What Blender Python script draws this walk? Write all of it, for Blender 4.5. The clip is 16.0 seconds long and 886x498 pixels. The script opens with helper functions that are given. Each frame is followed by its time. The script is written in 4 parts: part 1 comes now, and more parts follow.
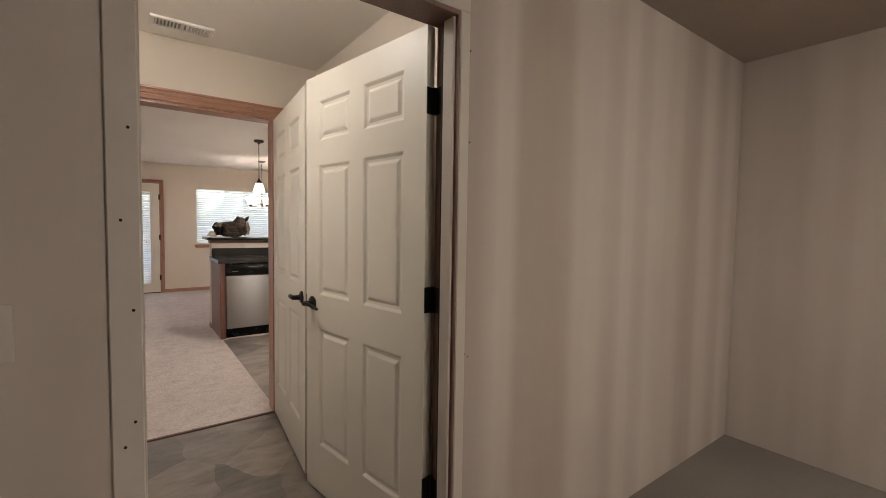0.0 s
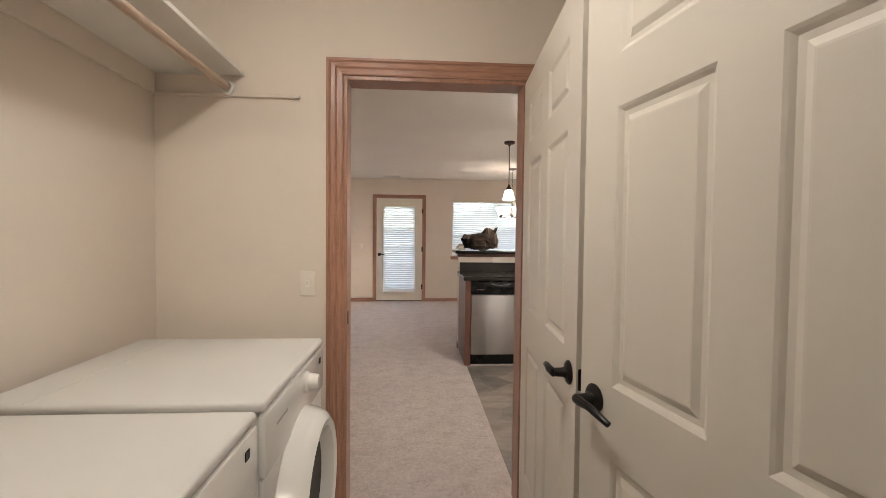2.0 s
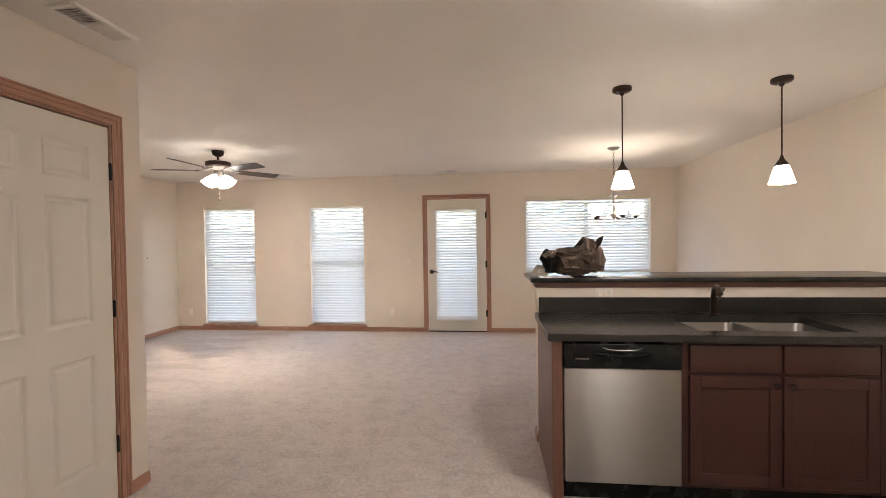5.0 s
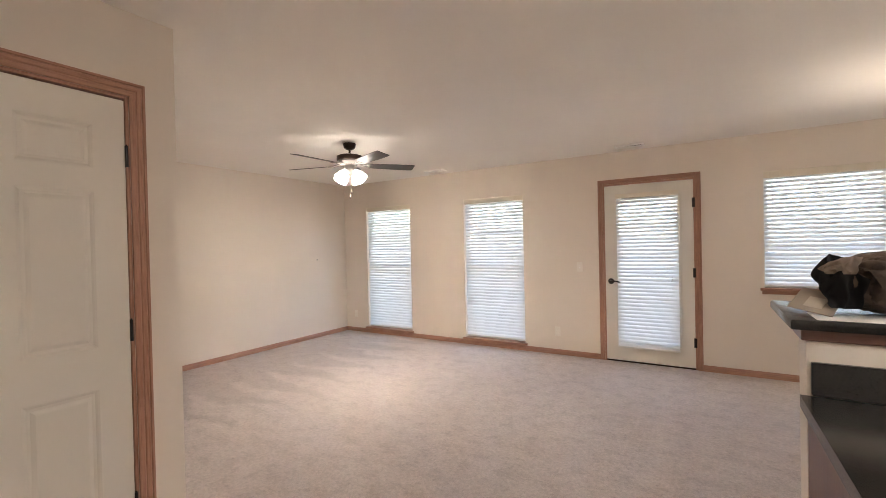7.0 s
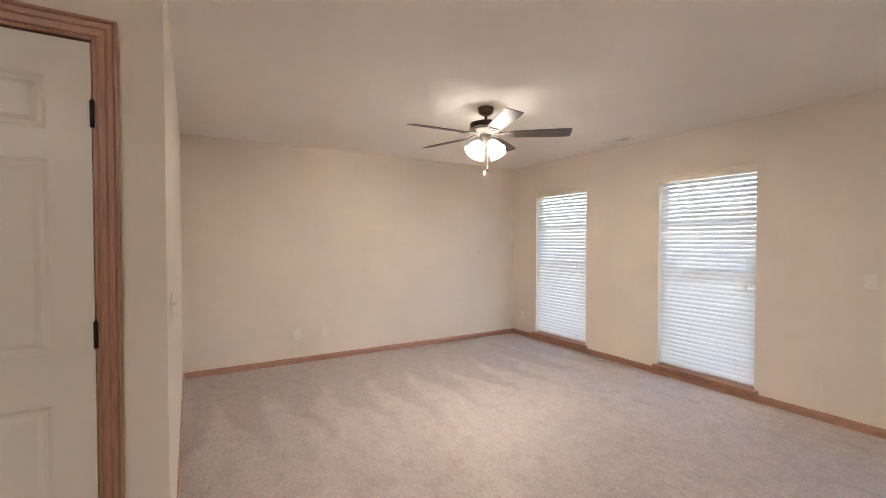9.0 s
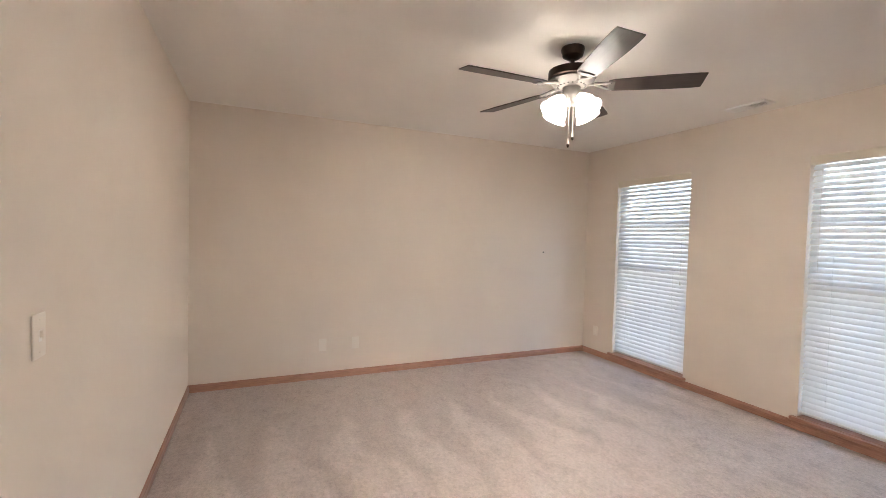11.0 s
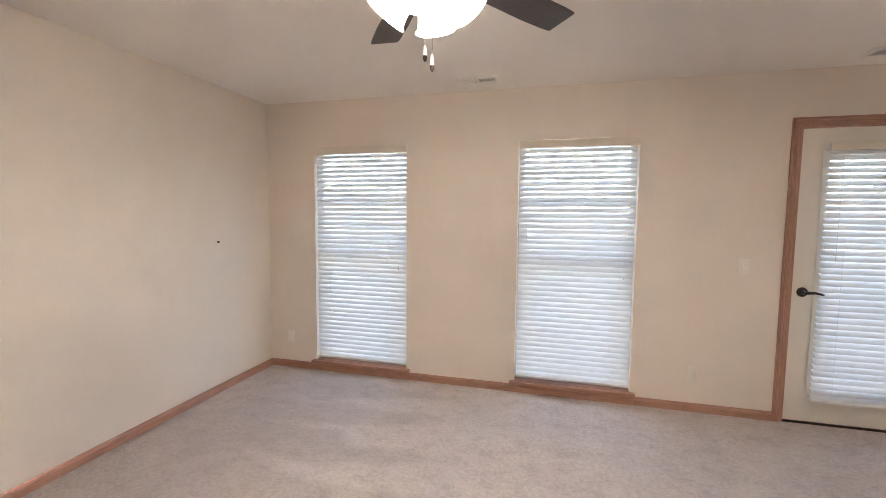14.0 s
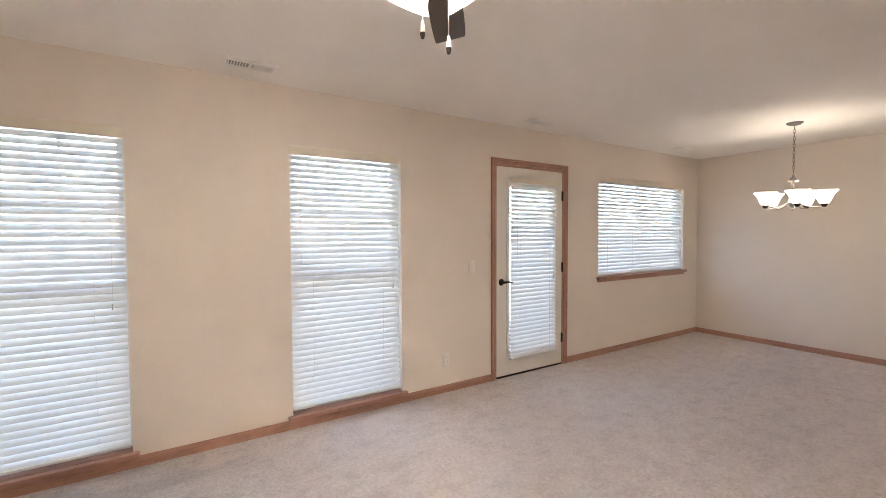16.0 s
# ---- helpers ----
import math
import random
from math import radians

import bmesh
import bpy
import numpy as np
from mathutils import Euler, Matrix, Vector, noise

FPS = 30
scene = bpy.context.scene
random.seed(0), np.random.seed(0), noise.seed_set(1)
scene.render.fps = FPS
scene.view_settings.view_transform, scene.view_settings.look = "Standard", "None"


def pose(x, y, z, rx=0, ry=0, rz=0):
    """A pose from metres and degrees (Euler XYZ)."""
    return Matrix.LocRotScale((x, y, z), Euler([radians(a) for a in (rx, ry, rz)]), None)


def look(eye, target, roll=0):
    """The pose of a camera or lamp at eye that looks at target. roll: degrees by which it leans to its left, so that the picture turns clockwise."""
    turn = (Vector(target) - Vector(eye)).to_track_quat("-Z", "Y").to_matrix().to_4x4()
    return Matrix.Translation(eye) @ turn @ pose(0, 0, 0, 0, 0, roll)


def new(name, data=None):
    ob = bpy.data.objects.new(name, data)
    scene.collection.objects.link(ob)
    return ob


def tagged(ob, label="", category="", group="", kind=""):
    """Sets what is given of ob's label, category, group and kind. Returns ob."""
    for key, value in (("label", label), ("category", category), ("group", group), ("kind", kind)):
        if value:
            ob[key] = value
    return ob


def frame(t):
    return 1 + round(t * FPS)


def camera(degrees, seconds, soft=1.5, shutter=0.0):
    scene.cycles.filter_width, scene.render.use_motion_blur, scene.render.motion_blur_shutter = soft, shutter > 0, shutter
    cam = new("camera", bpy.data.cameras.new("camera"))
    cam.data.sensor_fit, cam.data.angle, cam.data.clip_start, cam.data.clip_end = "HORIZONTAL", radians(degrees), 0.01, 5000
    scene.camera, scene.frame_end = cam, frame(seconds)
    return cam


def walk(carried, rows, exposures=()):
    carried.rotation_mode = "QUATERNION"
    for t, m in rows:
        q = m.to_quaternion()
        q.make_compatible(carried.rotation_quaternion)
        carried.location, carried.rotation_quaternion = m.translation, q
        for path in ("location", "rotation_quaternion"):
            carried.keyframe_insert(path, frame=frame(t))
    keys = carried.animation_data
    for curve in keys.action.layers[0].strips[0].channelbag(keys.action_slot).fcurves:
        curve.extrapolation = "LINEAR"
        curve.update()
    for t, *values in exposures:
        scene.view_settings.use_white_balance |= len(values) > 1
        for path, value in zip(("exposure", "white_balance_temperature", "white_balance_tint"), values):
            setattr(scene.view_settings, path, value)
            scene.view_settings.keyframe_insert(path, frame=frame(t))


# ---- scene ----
cam = camera(92.2, 16.0, soft=0.8)
PATH = [
    (0, (-0.008, 0.011, 1.332), (1.17, 1.624, 1.227), 0.9),
    (0.5, (0.112, 0.231, 1.328), (1.02, 2.01, 1.214), 1.1),
    (1, (0.223, 0.476, 1.314), (0.841, 2.377, 1.225), 0.6),
    (1.5, (0.281, 0.768, 1.316), (0.555, 2.748, 1.251), 0.3),
    (2, (0.279, 1.099, 1.329), (0.409, 3.094, 1.264), 0.6),
    (2.5, (0.291, 1.404, 1.336), (0.347, 3.402, 1.274), -0.1),
    (3, (0.339, 1.73, 1.378), (0.296, 3.728, 1.304), -1.3),
    (3.2, (0.345, 1.861, 1.405), (0.266, 3.858, 1.326), -1.5),
    (5.3, (0.473, 3.261, 1.413), (0.184, 5.24, 1.379), -0.4),
    (5.5, (0.464, 3.395, 1.404), (0.108, 5.363, 1.368), -0.2),
    (6, (0.472, 3.735, 1.417), (-0.079, 5.657, 1.372), -0.8),
    (6.5, (0.534, 4.05, 1.414), (-0.3, 5.868, 1.383), -1.7),
    (7, (0.53, 4.328, 1.402), (-0.522, 6.029, 1.384), -1.3),
    (7.5, (0.483, 4.648, 1.409), (-0.755, 6.219, 1.387), -0.6),
    (8, (0.412, 4.924, 1.376), (-0.979, 6.361, 1.355), -0.4),
    (8.5, (0.351, 5.189, 1.38), (-1.21, 6.438, 1.348), -0.1),
    (9, (0.262, 5.453, 1.39), (-1.457, 6.474, 1.347), 0.0),
    (9.2, (0.175, 5.507, 1.4), (-1.577, 6.471, 1.356), 0.2),
    (11.3, (-0.694, 5.955, 1.384), (-2.524, 6.76, 1.319), 1.5),
    (11.5, (-0.777, 5.988, 1.387), (-2.576, 6.859, 1.324), 1.0),
    (12, (-1.103, 5.996, 1.433), (-2.758, 7.115, 1.342), -0.8),
    (12.5, (-1.316, 6.066, 1.445), (-2.791, 7.41, 1.312), -0.5),
    (13, (-1.595, 6.043, 1.43), (-2.789, 7.64, 1.274), -0.9),
    (13.5, (-1.842, 6.115, 1.446), (-2.736, 7.896, 1.273), -0.7),
    (14, (-2.093, 6.165, 1.447), (-2.6, 8.093, 1.287), 0.5),
    (14.5, (-2.338, 6.209, 1.43), (-2.411, 8.205, 1.324), 0.3),
    (15, (-2.6, 6.294, 1.433), (-2.234, 8.259, 1.37), -0.8),
    (15.5, (-2.855, 6.375, 1.41), (-2.104, 8.227, 1.347), -0.8),
    (16, (-3.118, 6.484, 1.399), (-2.036, 8.164, 1.33), -0.2),
]
walk(cam, [(t, look(e, a, r)) for t, e, a, r in PATH], [(0.0, 4.7, 6500, 12), (3.0, 4.75, 6500, 12), (5.5, 4.93, 6500, 12), (7.5, 4.88, 6480, 12), (9.0, 4.76, 6450, 12), (12.0, 4.73, 6340, 12), (14.0, 4.80, 6340, 12), (16.0, 4.87, 6360, 12)])

# ---- world and light ----
world = bpy.data.worlds.new("world")
scene.world = world
world.use_nodes = True
wn = world.node_tree.nodes
sky = wn.new("ShaderNodeTexSky")
sky.sky_type = "NISHITA"
sky.sun_disc = False
sky.sun_elevation = radians(48)
sky.sun_rotation = radians(200)
sky.air_density = 1.0
sky.dust_density = 2.0
world.node_tree.links.new(sky.outputs[0], wn["Background"].inputs[0])
wn["Background"].inputs[1].default_value = 0.074

sun_data = bpy.data.lights.new("sun", "SUN")
sun_data.energy, sun_data.angle, sun_data.color = 2.0, radians(6), (1.0, 0.96, 0.9)
sun = new("sun", sun_data)
sun.matrix_world = look((0, -20, 22), (0, 0, 0))


# ---- materials ----
def shader(name):
    m = bpy.data.materials.new(name)
    m.use_nodes = True
    nt = m.node_tree
    return m, nt, nt.nodes["Principled BSDF"]


def coords(nt, scale=(1, 1, 1), kind="Object"):
    tc = nt.nodes.new("ShaderNodeTexCoord")
    mp = nt.nodes.new("ShaderNodeMapping")
    mp.inputs["Scale"].default_value = scale
    nt.links.new(tc.outputs[kind], mp.inputs[0])
    return mp.outputs[0]


def noise_tex(nt, vec, scale, detail=4.0, rough=0.55):
    n = nt.nodes.new("ShaderNodeTexNoise")
    n.inputs["Scale"].default_value = scale
    n.inputs["Detail"].default_value = detail
    n.inputs["Roughness"].default_value = rough
    nt.links.new(vec, n.inputs["Vector"])
    return n.outputs["Fac"]


def ramp(nt, fac, stops):
    r = nt.nodes.new("ShaderNodeValToRGB")
    el = r.color_ramp.elements
    while len(el) < len(stops):
        el.new(0.5)
    for e, (p, c) in zip(el, stops):
        e.position, e.color = p, (*c, 1)
    nt.links.new(fac, r.inputs[0])
    return r.outputs[0]


def mix(nt, a, b, fac, kind="MULTIPLY"):
    n = nt.nodes.new("ShaderNodeMix")
    n.data_type, n.blend_type = "RGBA", kind
    n.inputs["Factor"].default_value = fac
    nt.links.new(a, n.inputs["A"])
    nt.links.new(b, n.inputs["B"])
    return n.outputs["Result"]


def bumped(nt, bsdf, height, strength, distance):
    b = nt.nodes.new("ShaderNodeBump")
    b.inputs["Strength"].default_value = strength
    b.inputs["Distance"].default_value = distance
    nt.links.new(height, b.inputs["Height"])
    nt.links.new(b.outputs[0], bsdf.inputs["Normal"])


def tint(c, k):
    return tuple(min(1.0, v * k) for v in c)


def surface(name, col, rough=0.5, metal=0.0, var=0.08, big=1.3, fine=35.0, bump=0.0, bump_scale=120.0, depth=0.002, spec=0.5):
    """A painted or plain surface with tone drift at two scales and a fine relief."""
    m, nt, p = shader(name)
    v = coords(nt)
    a = ramp(nt, noise_tex(nt, v, big), [(0.25, tint(col, 1 - var)), (0.75, tint(col, 1 + var))])
    b = ramp(nt, noise_tex(nt, v, fine), [(0.2, (1 - var * 0.6,) * 3), (0.8, (1, 1, 1))])
    nt.links.new(mix(nt, a, b, 1.0), p.inputs["Base Color"])
    rr = ramp(nt, noise_tex(nt, v, fine * 0.3), [(0.2, (max(0.03, rough - 0.06),) * 3), (0.8, (min(1, rough + 0.08),) * 3)])
    nt.links.new(rr, p.inputs["Roughness"])
    p.inputs["Metallic"].default_value = metal
    p.inputs["Specular IOR Level"].default_value = spec
    if bump:
        bumped(nt, p, noise_tex(nt, v, bump_scale, 3.0), bump, depth)
    return m


def wood(name, dark, light, axis, rough=0.35, grain=26.0):
    """Stained oak with the grain along one axis."""
    m, nt, p = shader(name)
    sc = [1.0, 1.0, 1.0]
    sc["xyz".index(axis)] = 0.07
    v = coords(nt, tuple(sc))
    big = noise_tex(nt, v, 5.0, 5.0)
    thin = noise_tex(nt, v, grain * 4, 6.0, 0.7)
    a = ramp(nt, big, [(0.25, dark), (0.5, tint(light, 0.9)), (0.8, light)])
    b = ramp(nt, thin, [(0.35, (0.55, 0.5, 0.47)), (0.55, (1, 1, 1))])
    nt.links.new(mix(nt, a, b, 0.6), p.inputs["Base Color"])
    p.inputs["Roughness"].default_value = rough
    bumped(nt, p, thin, 0.25, 0.001)
    return m


def glow(name, col, strength, base=(0.9, 0.88, 0.84)):
    m, nt, p = shader(name)
    p.inputs["Base Color"].default_value = (*base, 1)
    p.inputs["Roughness"].default_value = 0.3
    p.inputs["Emission Color"].default_value = (*col, 1)
    p.inputs["Emission Strength"].default_value = strength
    return m


M_WALL = surface("wall_paint", (0.77, 0.682, 0.588), 0.72, var=0.025, bump=0.12, bump_scale=190, depth=0.0015, spec=0.3)
M_CEIL = surface("ceiling_paint", (0.90, 0.86, 0.80), 0.85, var=0.025, bump=0.35, bump_scale=75, depth=0.003, spec=0.2)
M_DOOR = surface("door_paint", (0.76, 0.70, 0.61), 0.38, var=0.02, bump=0.08, bump_scale=260, depth=0.0008)
M_WHITE = surface("white_paint", (0.80, 0.77, 0.71), 0.45, var=0.03)
M_PRIME = surface("primed_trim", (0.52, 0.455, 0.39), 0.6, var=0.05)
OAK_D, OAK_L = (0.32, 0.152, 0.097), (0.475, 0.248, 0.162)
M_OAKX = wood("oak_trim_x", OAK_D, OAK_L, "x")
M_OAKY = wood("oak_trim_y", OAK_D, OAK_L, "y")
M_OAKZ = wood("oak_trim_z", OAK_D, OAK_L, "z")
M_JAMB = wood("jamb_wood", (0.10, 0.05, 0.035), (0.20, 0.105, 0.075), "z", 0.5)
CH_D, CH_L = (0.032, 0.011, 0.009), (0.060, 0.021, 0.016)
M_CHZ = wood("cherry_cabinet_z", CH_D, CH_L, "z", 0.33)
M_CHEND = wood("cherry_end_panel", (0.12, 0.052, 0.038), (0.19, 0.088, 0.064), "z", 0.33)
M_CHENDX = wood("cherry_trim_x", (0.12, 0.052, 0.038), (0.19, 0.088, 0.064), "x", 0.33)
M_CHX = wood("cherry_cabinet_x", CH_D, CH_L, "x", 0.33)
M_BLACK = surface("oiled_bronze", (0.022, 0.018, 0.016), 0.38, 0.6, var=0.2)
M_BLACKPL = surface("black_plastic", (0.010, 0.010, 0.010), 0.25, var=0.1, spec=0.2)
M_RUBBER = surface("black_rubber", (0.012, 0.011, 0.011), 0.8, var=0.1)
M_BRONZE = surface("dark_bronze", (0.045, 0.028, 0.02), 0.35, 0.7, var=0.2)
M_NICKEL = surface("brushed_nickel", (0.42, 0.38, 0.34), 0.32, 1.0, var=0.08)
M_ENAMEL = surface("white_enamel", (0.71, 0.69, 0.65), 0.40, var=0.015, fine=12)
M_GLOSS = surface("glossy_white_plastic", (0.80, 0.775, 0.73), 0.16, var=0.01, fine=10)
M_FANMET = surface("fan_pewter", (0.17, 0.155, 0.14), 0.55, 0.5, var=0.15)
M_PLATE = surface("plate_plastic", (0.82, 0.755, 0.665), 0.4, var=0.02)
M_VENT = surface("vent_metal", (0.90, 0.875, 0.83), 0.5, var=0.03)
M_VENTIN = surface("vent_shadow", (0.40, 0.37, 0.33), 0.9, var=0.1)
M_GLASSDK = surface("dark_door_glass", (0.075, 0.07, 0.065), 0.1, var=0.1)
M_BLADE = wood("fan_blade_dark", (0.03, 0.022, 0.018), (0.07, 0.05, 0.04), "x", 0.4)
M_SHADE = glow("frosted_shade", (1.0, 0.91, 0.80), 0.55)
M_SHADE_CH = glow("frosted_shade_dining", (1.0, 0.88, 0.75), 0.30)
M_SHADE_PE = glow("frosted_shade_bar", (1.0, 0.87, 0.72), 0.9)
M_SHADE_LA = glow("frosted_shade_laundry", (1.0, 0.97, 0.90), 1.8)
# glow of the fill lamp added to the garage
M_FILL_GA = glow("garage_fill_glow", (1.0, 0.94, 0.84), 2.75)
# glow of the fill lamp added over the kitchen
M_FILL_KI = glow("kitchen_fill_glow", (1.0, 0.97, 0.92), 0.78)
M_BULB = glow("frosted_bulb", (1.0, 0.93, 0.83), 41.0)


def carpet_material():
    m, nt, p = shader("cut_pile_carpet")
    v = coords(nt)
    drift = noise_tex(nt, v, 0.9, 3.0)
    patch = noise_tex(nt, coords(nt, (0.9, 1.1, 1.0)), 7.5, 7.0, 0.8)
    tuft = noise_tex(nt, v, 42.0, 7.0, 0.85)
    pile = noise_tex(nt, v, 210.0, 3.0, 0.8)
    a = ramp(nt, drift, [(0.3, (0.735, 0.63, 0.57)), (0.7, (0.81, 0.70, 0.635))])
    b = ramp(nt, patch, [(0.38, (0.80, 0.775, 0.765)), (0.50, (0.95, 0.94, 0.935)), (0.60, (1, 1, 1))])
    c = ramp(nt, tuft, [(0.36, (0.58, 0.55, 0.53)), (0.60, (1, 1, 1))])
    d = ramp(nt, pile, [(0.25, (0.84, 0.82, 0.81)), (0.7, (1, 1, 1))])
    # strokes of the vacuum cleaner: wedges of brushed pile that widen away from the west wall
    xyz = nt.nodes.new("ShaderNodeSeparateXYZ")
    nt.links.new(v, xyz.inputs[0])

    def calc(op, x, y):
        n = nt.nodes.new("ShaderNodeMath")
        n.operation = op
        for k, q in enumerate((x, y)):
            if isinstance(q, (int, float)):
                n.inputs[k].default_value = q
            else:
                nt.links.new(q, n.inputs[k])
        return n.outputs[0]

    sway = noise_tex(nt, v, 1.6, 2.0)
    saw = calc("FRACT", calc("ADD", calc("MULTIPLY", xyz.outputs[1], 2.3), calc("MULTIPLY", sway, 1.1)), 0)
    dist = calc("ABSOLUTE", calc("SUBTRACT", saw, 0.5), 0)
    reach = calc("MULTIPLY", calc("ADD", calc("ADD", xyz.outputs[0], 4.5), calc("MULTIPLY", drift, -0.9)), 0.42)
    wedge = calc("MULTIPLY", calc("SUBTRACT", reach, dist), 6.0)
    f = ramp(nt, wedge, [(0.0, (0.825, 0.812, 0.803)), (1.0, (1, 1, 1))])
    e = mix(nt, mix(nt, mix(nt, mix(nt, a, b, 1.0), c, 0.75), d, 0.7), f, 1.0)
    nt.links.new(e, p.inputs["Base Color"])
    p.inputs["Roughness"].default_value = 0.95
    p.inputs["Specular IOR Level"].default_value = 0.1
    p.inputs["Sheen Weight"].default_value = 0.25
    add = nt.nodes.new("ShaderNodeMath")
    nt.links.new(tuft, add.inputs[0])
    nt.links.new(pile, add.inputs[1])
    bumped(nt, p, add.outputs[0], 0.7, 0.014)
    return m


def vinyl_material():
    m, nt, p = shader("slate_pattern_vinyl")
    v = coords(nt)
    br = nt.nodes.new("ShaderNodeTexVoronoi")
    br.inputs["Scale"].default_value = 3.1
    br.inputs["Randomness"].default_value = 0.8
    warp = nt.nodes.new("ShaderNodeMix")
    warp.data_type = "VECTOR"
    warp.inputs["Factor"].default_value = 0.06
    wob = nt.nodes.new("ShaderNodeTexNoise")
    wob.inputs["Scale"].default_value = 6.0
    nt.links.new(v, wob.inputs["Vector"])
    nt.links.new(v, warp.inputs["A"])
    nt.links.new(wob.outputs["Color"], warp.inputs["B"])
    nt.links.new(warp.outputs["Result"], br.inputs["Vector"])
    sep = nt.nodes.new("ShaderNodeSeparateColor")
    nt.links.new(br.outputs["Color"], sep.inputs[0])
    stone = ramp(nt, sep.outputs[0], [(0.0, (0.145, 0.125, 0.11)), (0.5, (0.21, 0.18, 0.158)), (1.0, (0.28, 0.235, 0.20))])
    cloud = noise_tex(nt, coords(nt, (0.6, 1.4, 1.0)), 5.0, 8.0, 0.7)
    c = ramp(nt, cloud, [(0.30, (0.50, 0.47, 0.45)), (0.5, (0.95, 0.93, 0.9)), (0.68, (1.3, 1.2, 1.1))])
    nt.links.new(mix(nt, stone, c, 0.95), p.inputs["Base Color"])
    p.inputs["Roughness"].default_value = 0.42
    bumped(nt, p, cloud, 0.2, 0.002)
    return m


def drywall_material(name, along):
    """Unpainted taped drywall: vertical bands of joint compound and bare paper."""
    m, nt, p = shader(name)
    sc = (1.0, 0.0, 0.004) if along == "x" else (0.0, 1.0, 0.004)
    band = noise_tex(nt, coords(nt, sc), 1.75, 1.0, 0.4)
    thin = noise_tex(nt, coords(nt, (sc[0], sc[1], 0.06)), 4.5, 2.0, 0.5)
    smear = noise_tex(nt, coords(nt, (1.0, 1.0, 0.35)), 2.2, 6.0, 0.6)
    a = ramp(nt, band, [(0.34, (0.40, 0.325, 0.275)), (0.44, (0.45, 0.37, 0.315)), (0.50, (0.55, 0.475, 0.415)), (0.57, (0.56, 0.485, 0.425)), (0.66, (0.42, 0.345, 0.295))])
    b = ramp(nt, thin, [(0.36, (0.93, 0.915, 0.90)), (0.62, (1, 1, 1))])
    c = ramp(nt, smear, [(0.3, (0.90, 0.885, 0.87)), (0.6, (1, 1, 1))])
    nt.links.new(mix(nt, mix(nt, a, b, 1.0), c, 0.8), p.inputs["Base Color"])
    p.inputs["Roughness"].default_value = 0.85
    bumped(nt, p, noise_tex(nt, coords(nt), 60.0), 0.1, 0.002)
    return m


def granite_material():
    m, nt, p = shader("dark_speckled_countertop")
    v = coords(nt)
    a = ramp(nt, noise_tex(nt, v, 160.0, 4.0, 0.8), [(0.35, (0.016, 0.0145, 0.013)), (0.62, (0.026, 0.0235, 0.021)), (0.78, (0.05, 0.045, 0.04))])
    b = ramp(nt, noise_tex(nt, v, 6.0), [(0.3, (0.8, 0.8, 0.8)), (0.7, (1, 1, 1))])
    nt.links.new(mix(nt, a, b, 1.0), p.inputs["Base Color"])
    p.inputs["Roughness"].default_value = 0.2
    p.inputs["Specular IOR Level"].default_value = 0.5
    return m


def steel_material():
    m, nt, p = shader("brushed_stainless")
    v = coords(nt, (1.5, 4.0, 260.0))
    s = noise_tex(nt, v, 1.0, 4.0)
    nt.links.new(ramp(nt, s, [(0.2, (0.385, 0.365, 0.345)), (0.8, (0.415, 0.395, 0.375))]), p.inputs["Base Color"])
    p.inputs["Metallic"].default_value = 1.0
    p.inputs["Roughness"].default_value = 0.36
    p.inputs["Anisotropic"].default_value = 0.9
    p.inputs["Anisotropic Rotation"].default_value = 0.25
    return m


def slat_material():
    m, nt, p = shader("blind_slat_vinyl")
    p.inputs["Base Color"].default_value = (0.85, 0.845, 0.84, 1)
    p.inputs["Roughness"].default_value = 0.45
    tr = nt.nodes.new("ShaderNodeBsdfTranslucent")
    tr.inputs["Color"].default_value = (0.94, 0.925, 0.915, 1)
    mx = nt.nodes.new("ShaderNodeMixShader")
    mx.inputs[0].default_value = 0.265
    out = nt.nodes["Material Output"]
    nt.links.new(p.outputs[0], mx.inputs[1])
    nt.links.new(tr.outputs[0], mx.inputs[2])
    nt.links.new(mx.outputs[0], out.inputs["Surface"])
    return m


def pane_material():
    m, nt, p = shader("window_glass")
    p.inputs["Base Color"].default_value = (0.95, 0.98, 0.97, 1)
    p.inputs["Roughness"].default_value = 0.0
    p.inputs["Transmission Weight"].default_value = 1.0
    p.inputs["IOR"].default_value = 1.1
    return m


M_CARPET, M_VINYL = carpet_material(), vinyl_material()
M_DRYX, M_DRYY = drywall_material("taped_drywall_x", "x"), drywall_material("taped_drywall_y", "y")
M_DRYC = surface("garage_ceiling_drywall", (0.46, 0.39, 0.335), 0.85, var=0.1)
M_GRANITE, M_STEEL, M_SLAT, M_PANE = granite_material(), steel_material(), slat_material(), pane_material()
M_CONC = surface("garage_concrete", (0.20, 0.175, 0.15), 0.8, var=0.15, bump=0.3, bump_scale=40)
M_GRASS = surface("lawn", (0.19, 0.19, 0.15), 0.9, var=0.3, big=0.4, fine=9)
M_BARK = surface("bark", (0.19, 0.165, 0.145), 0.9, var=0.3, big=4, bump=0.6, bump_scale=20, depth=0.01)
M_LEAF = surface("leaves", (0.22, 0.19, 0.17), 0.7, var=0.4, big=1.5)


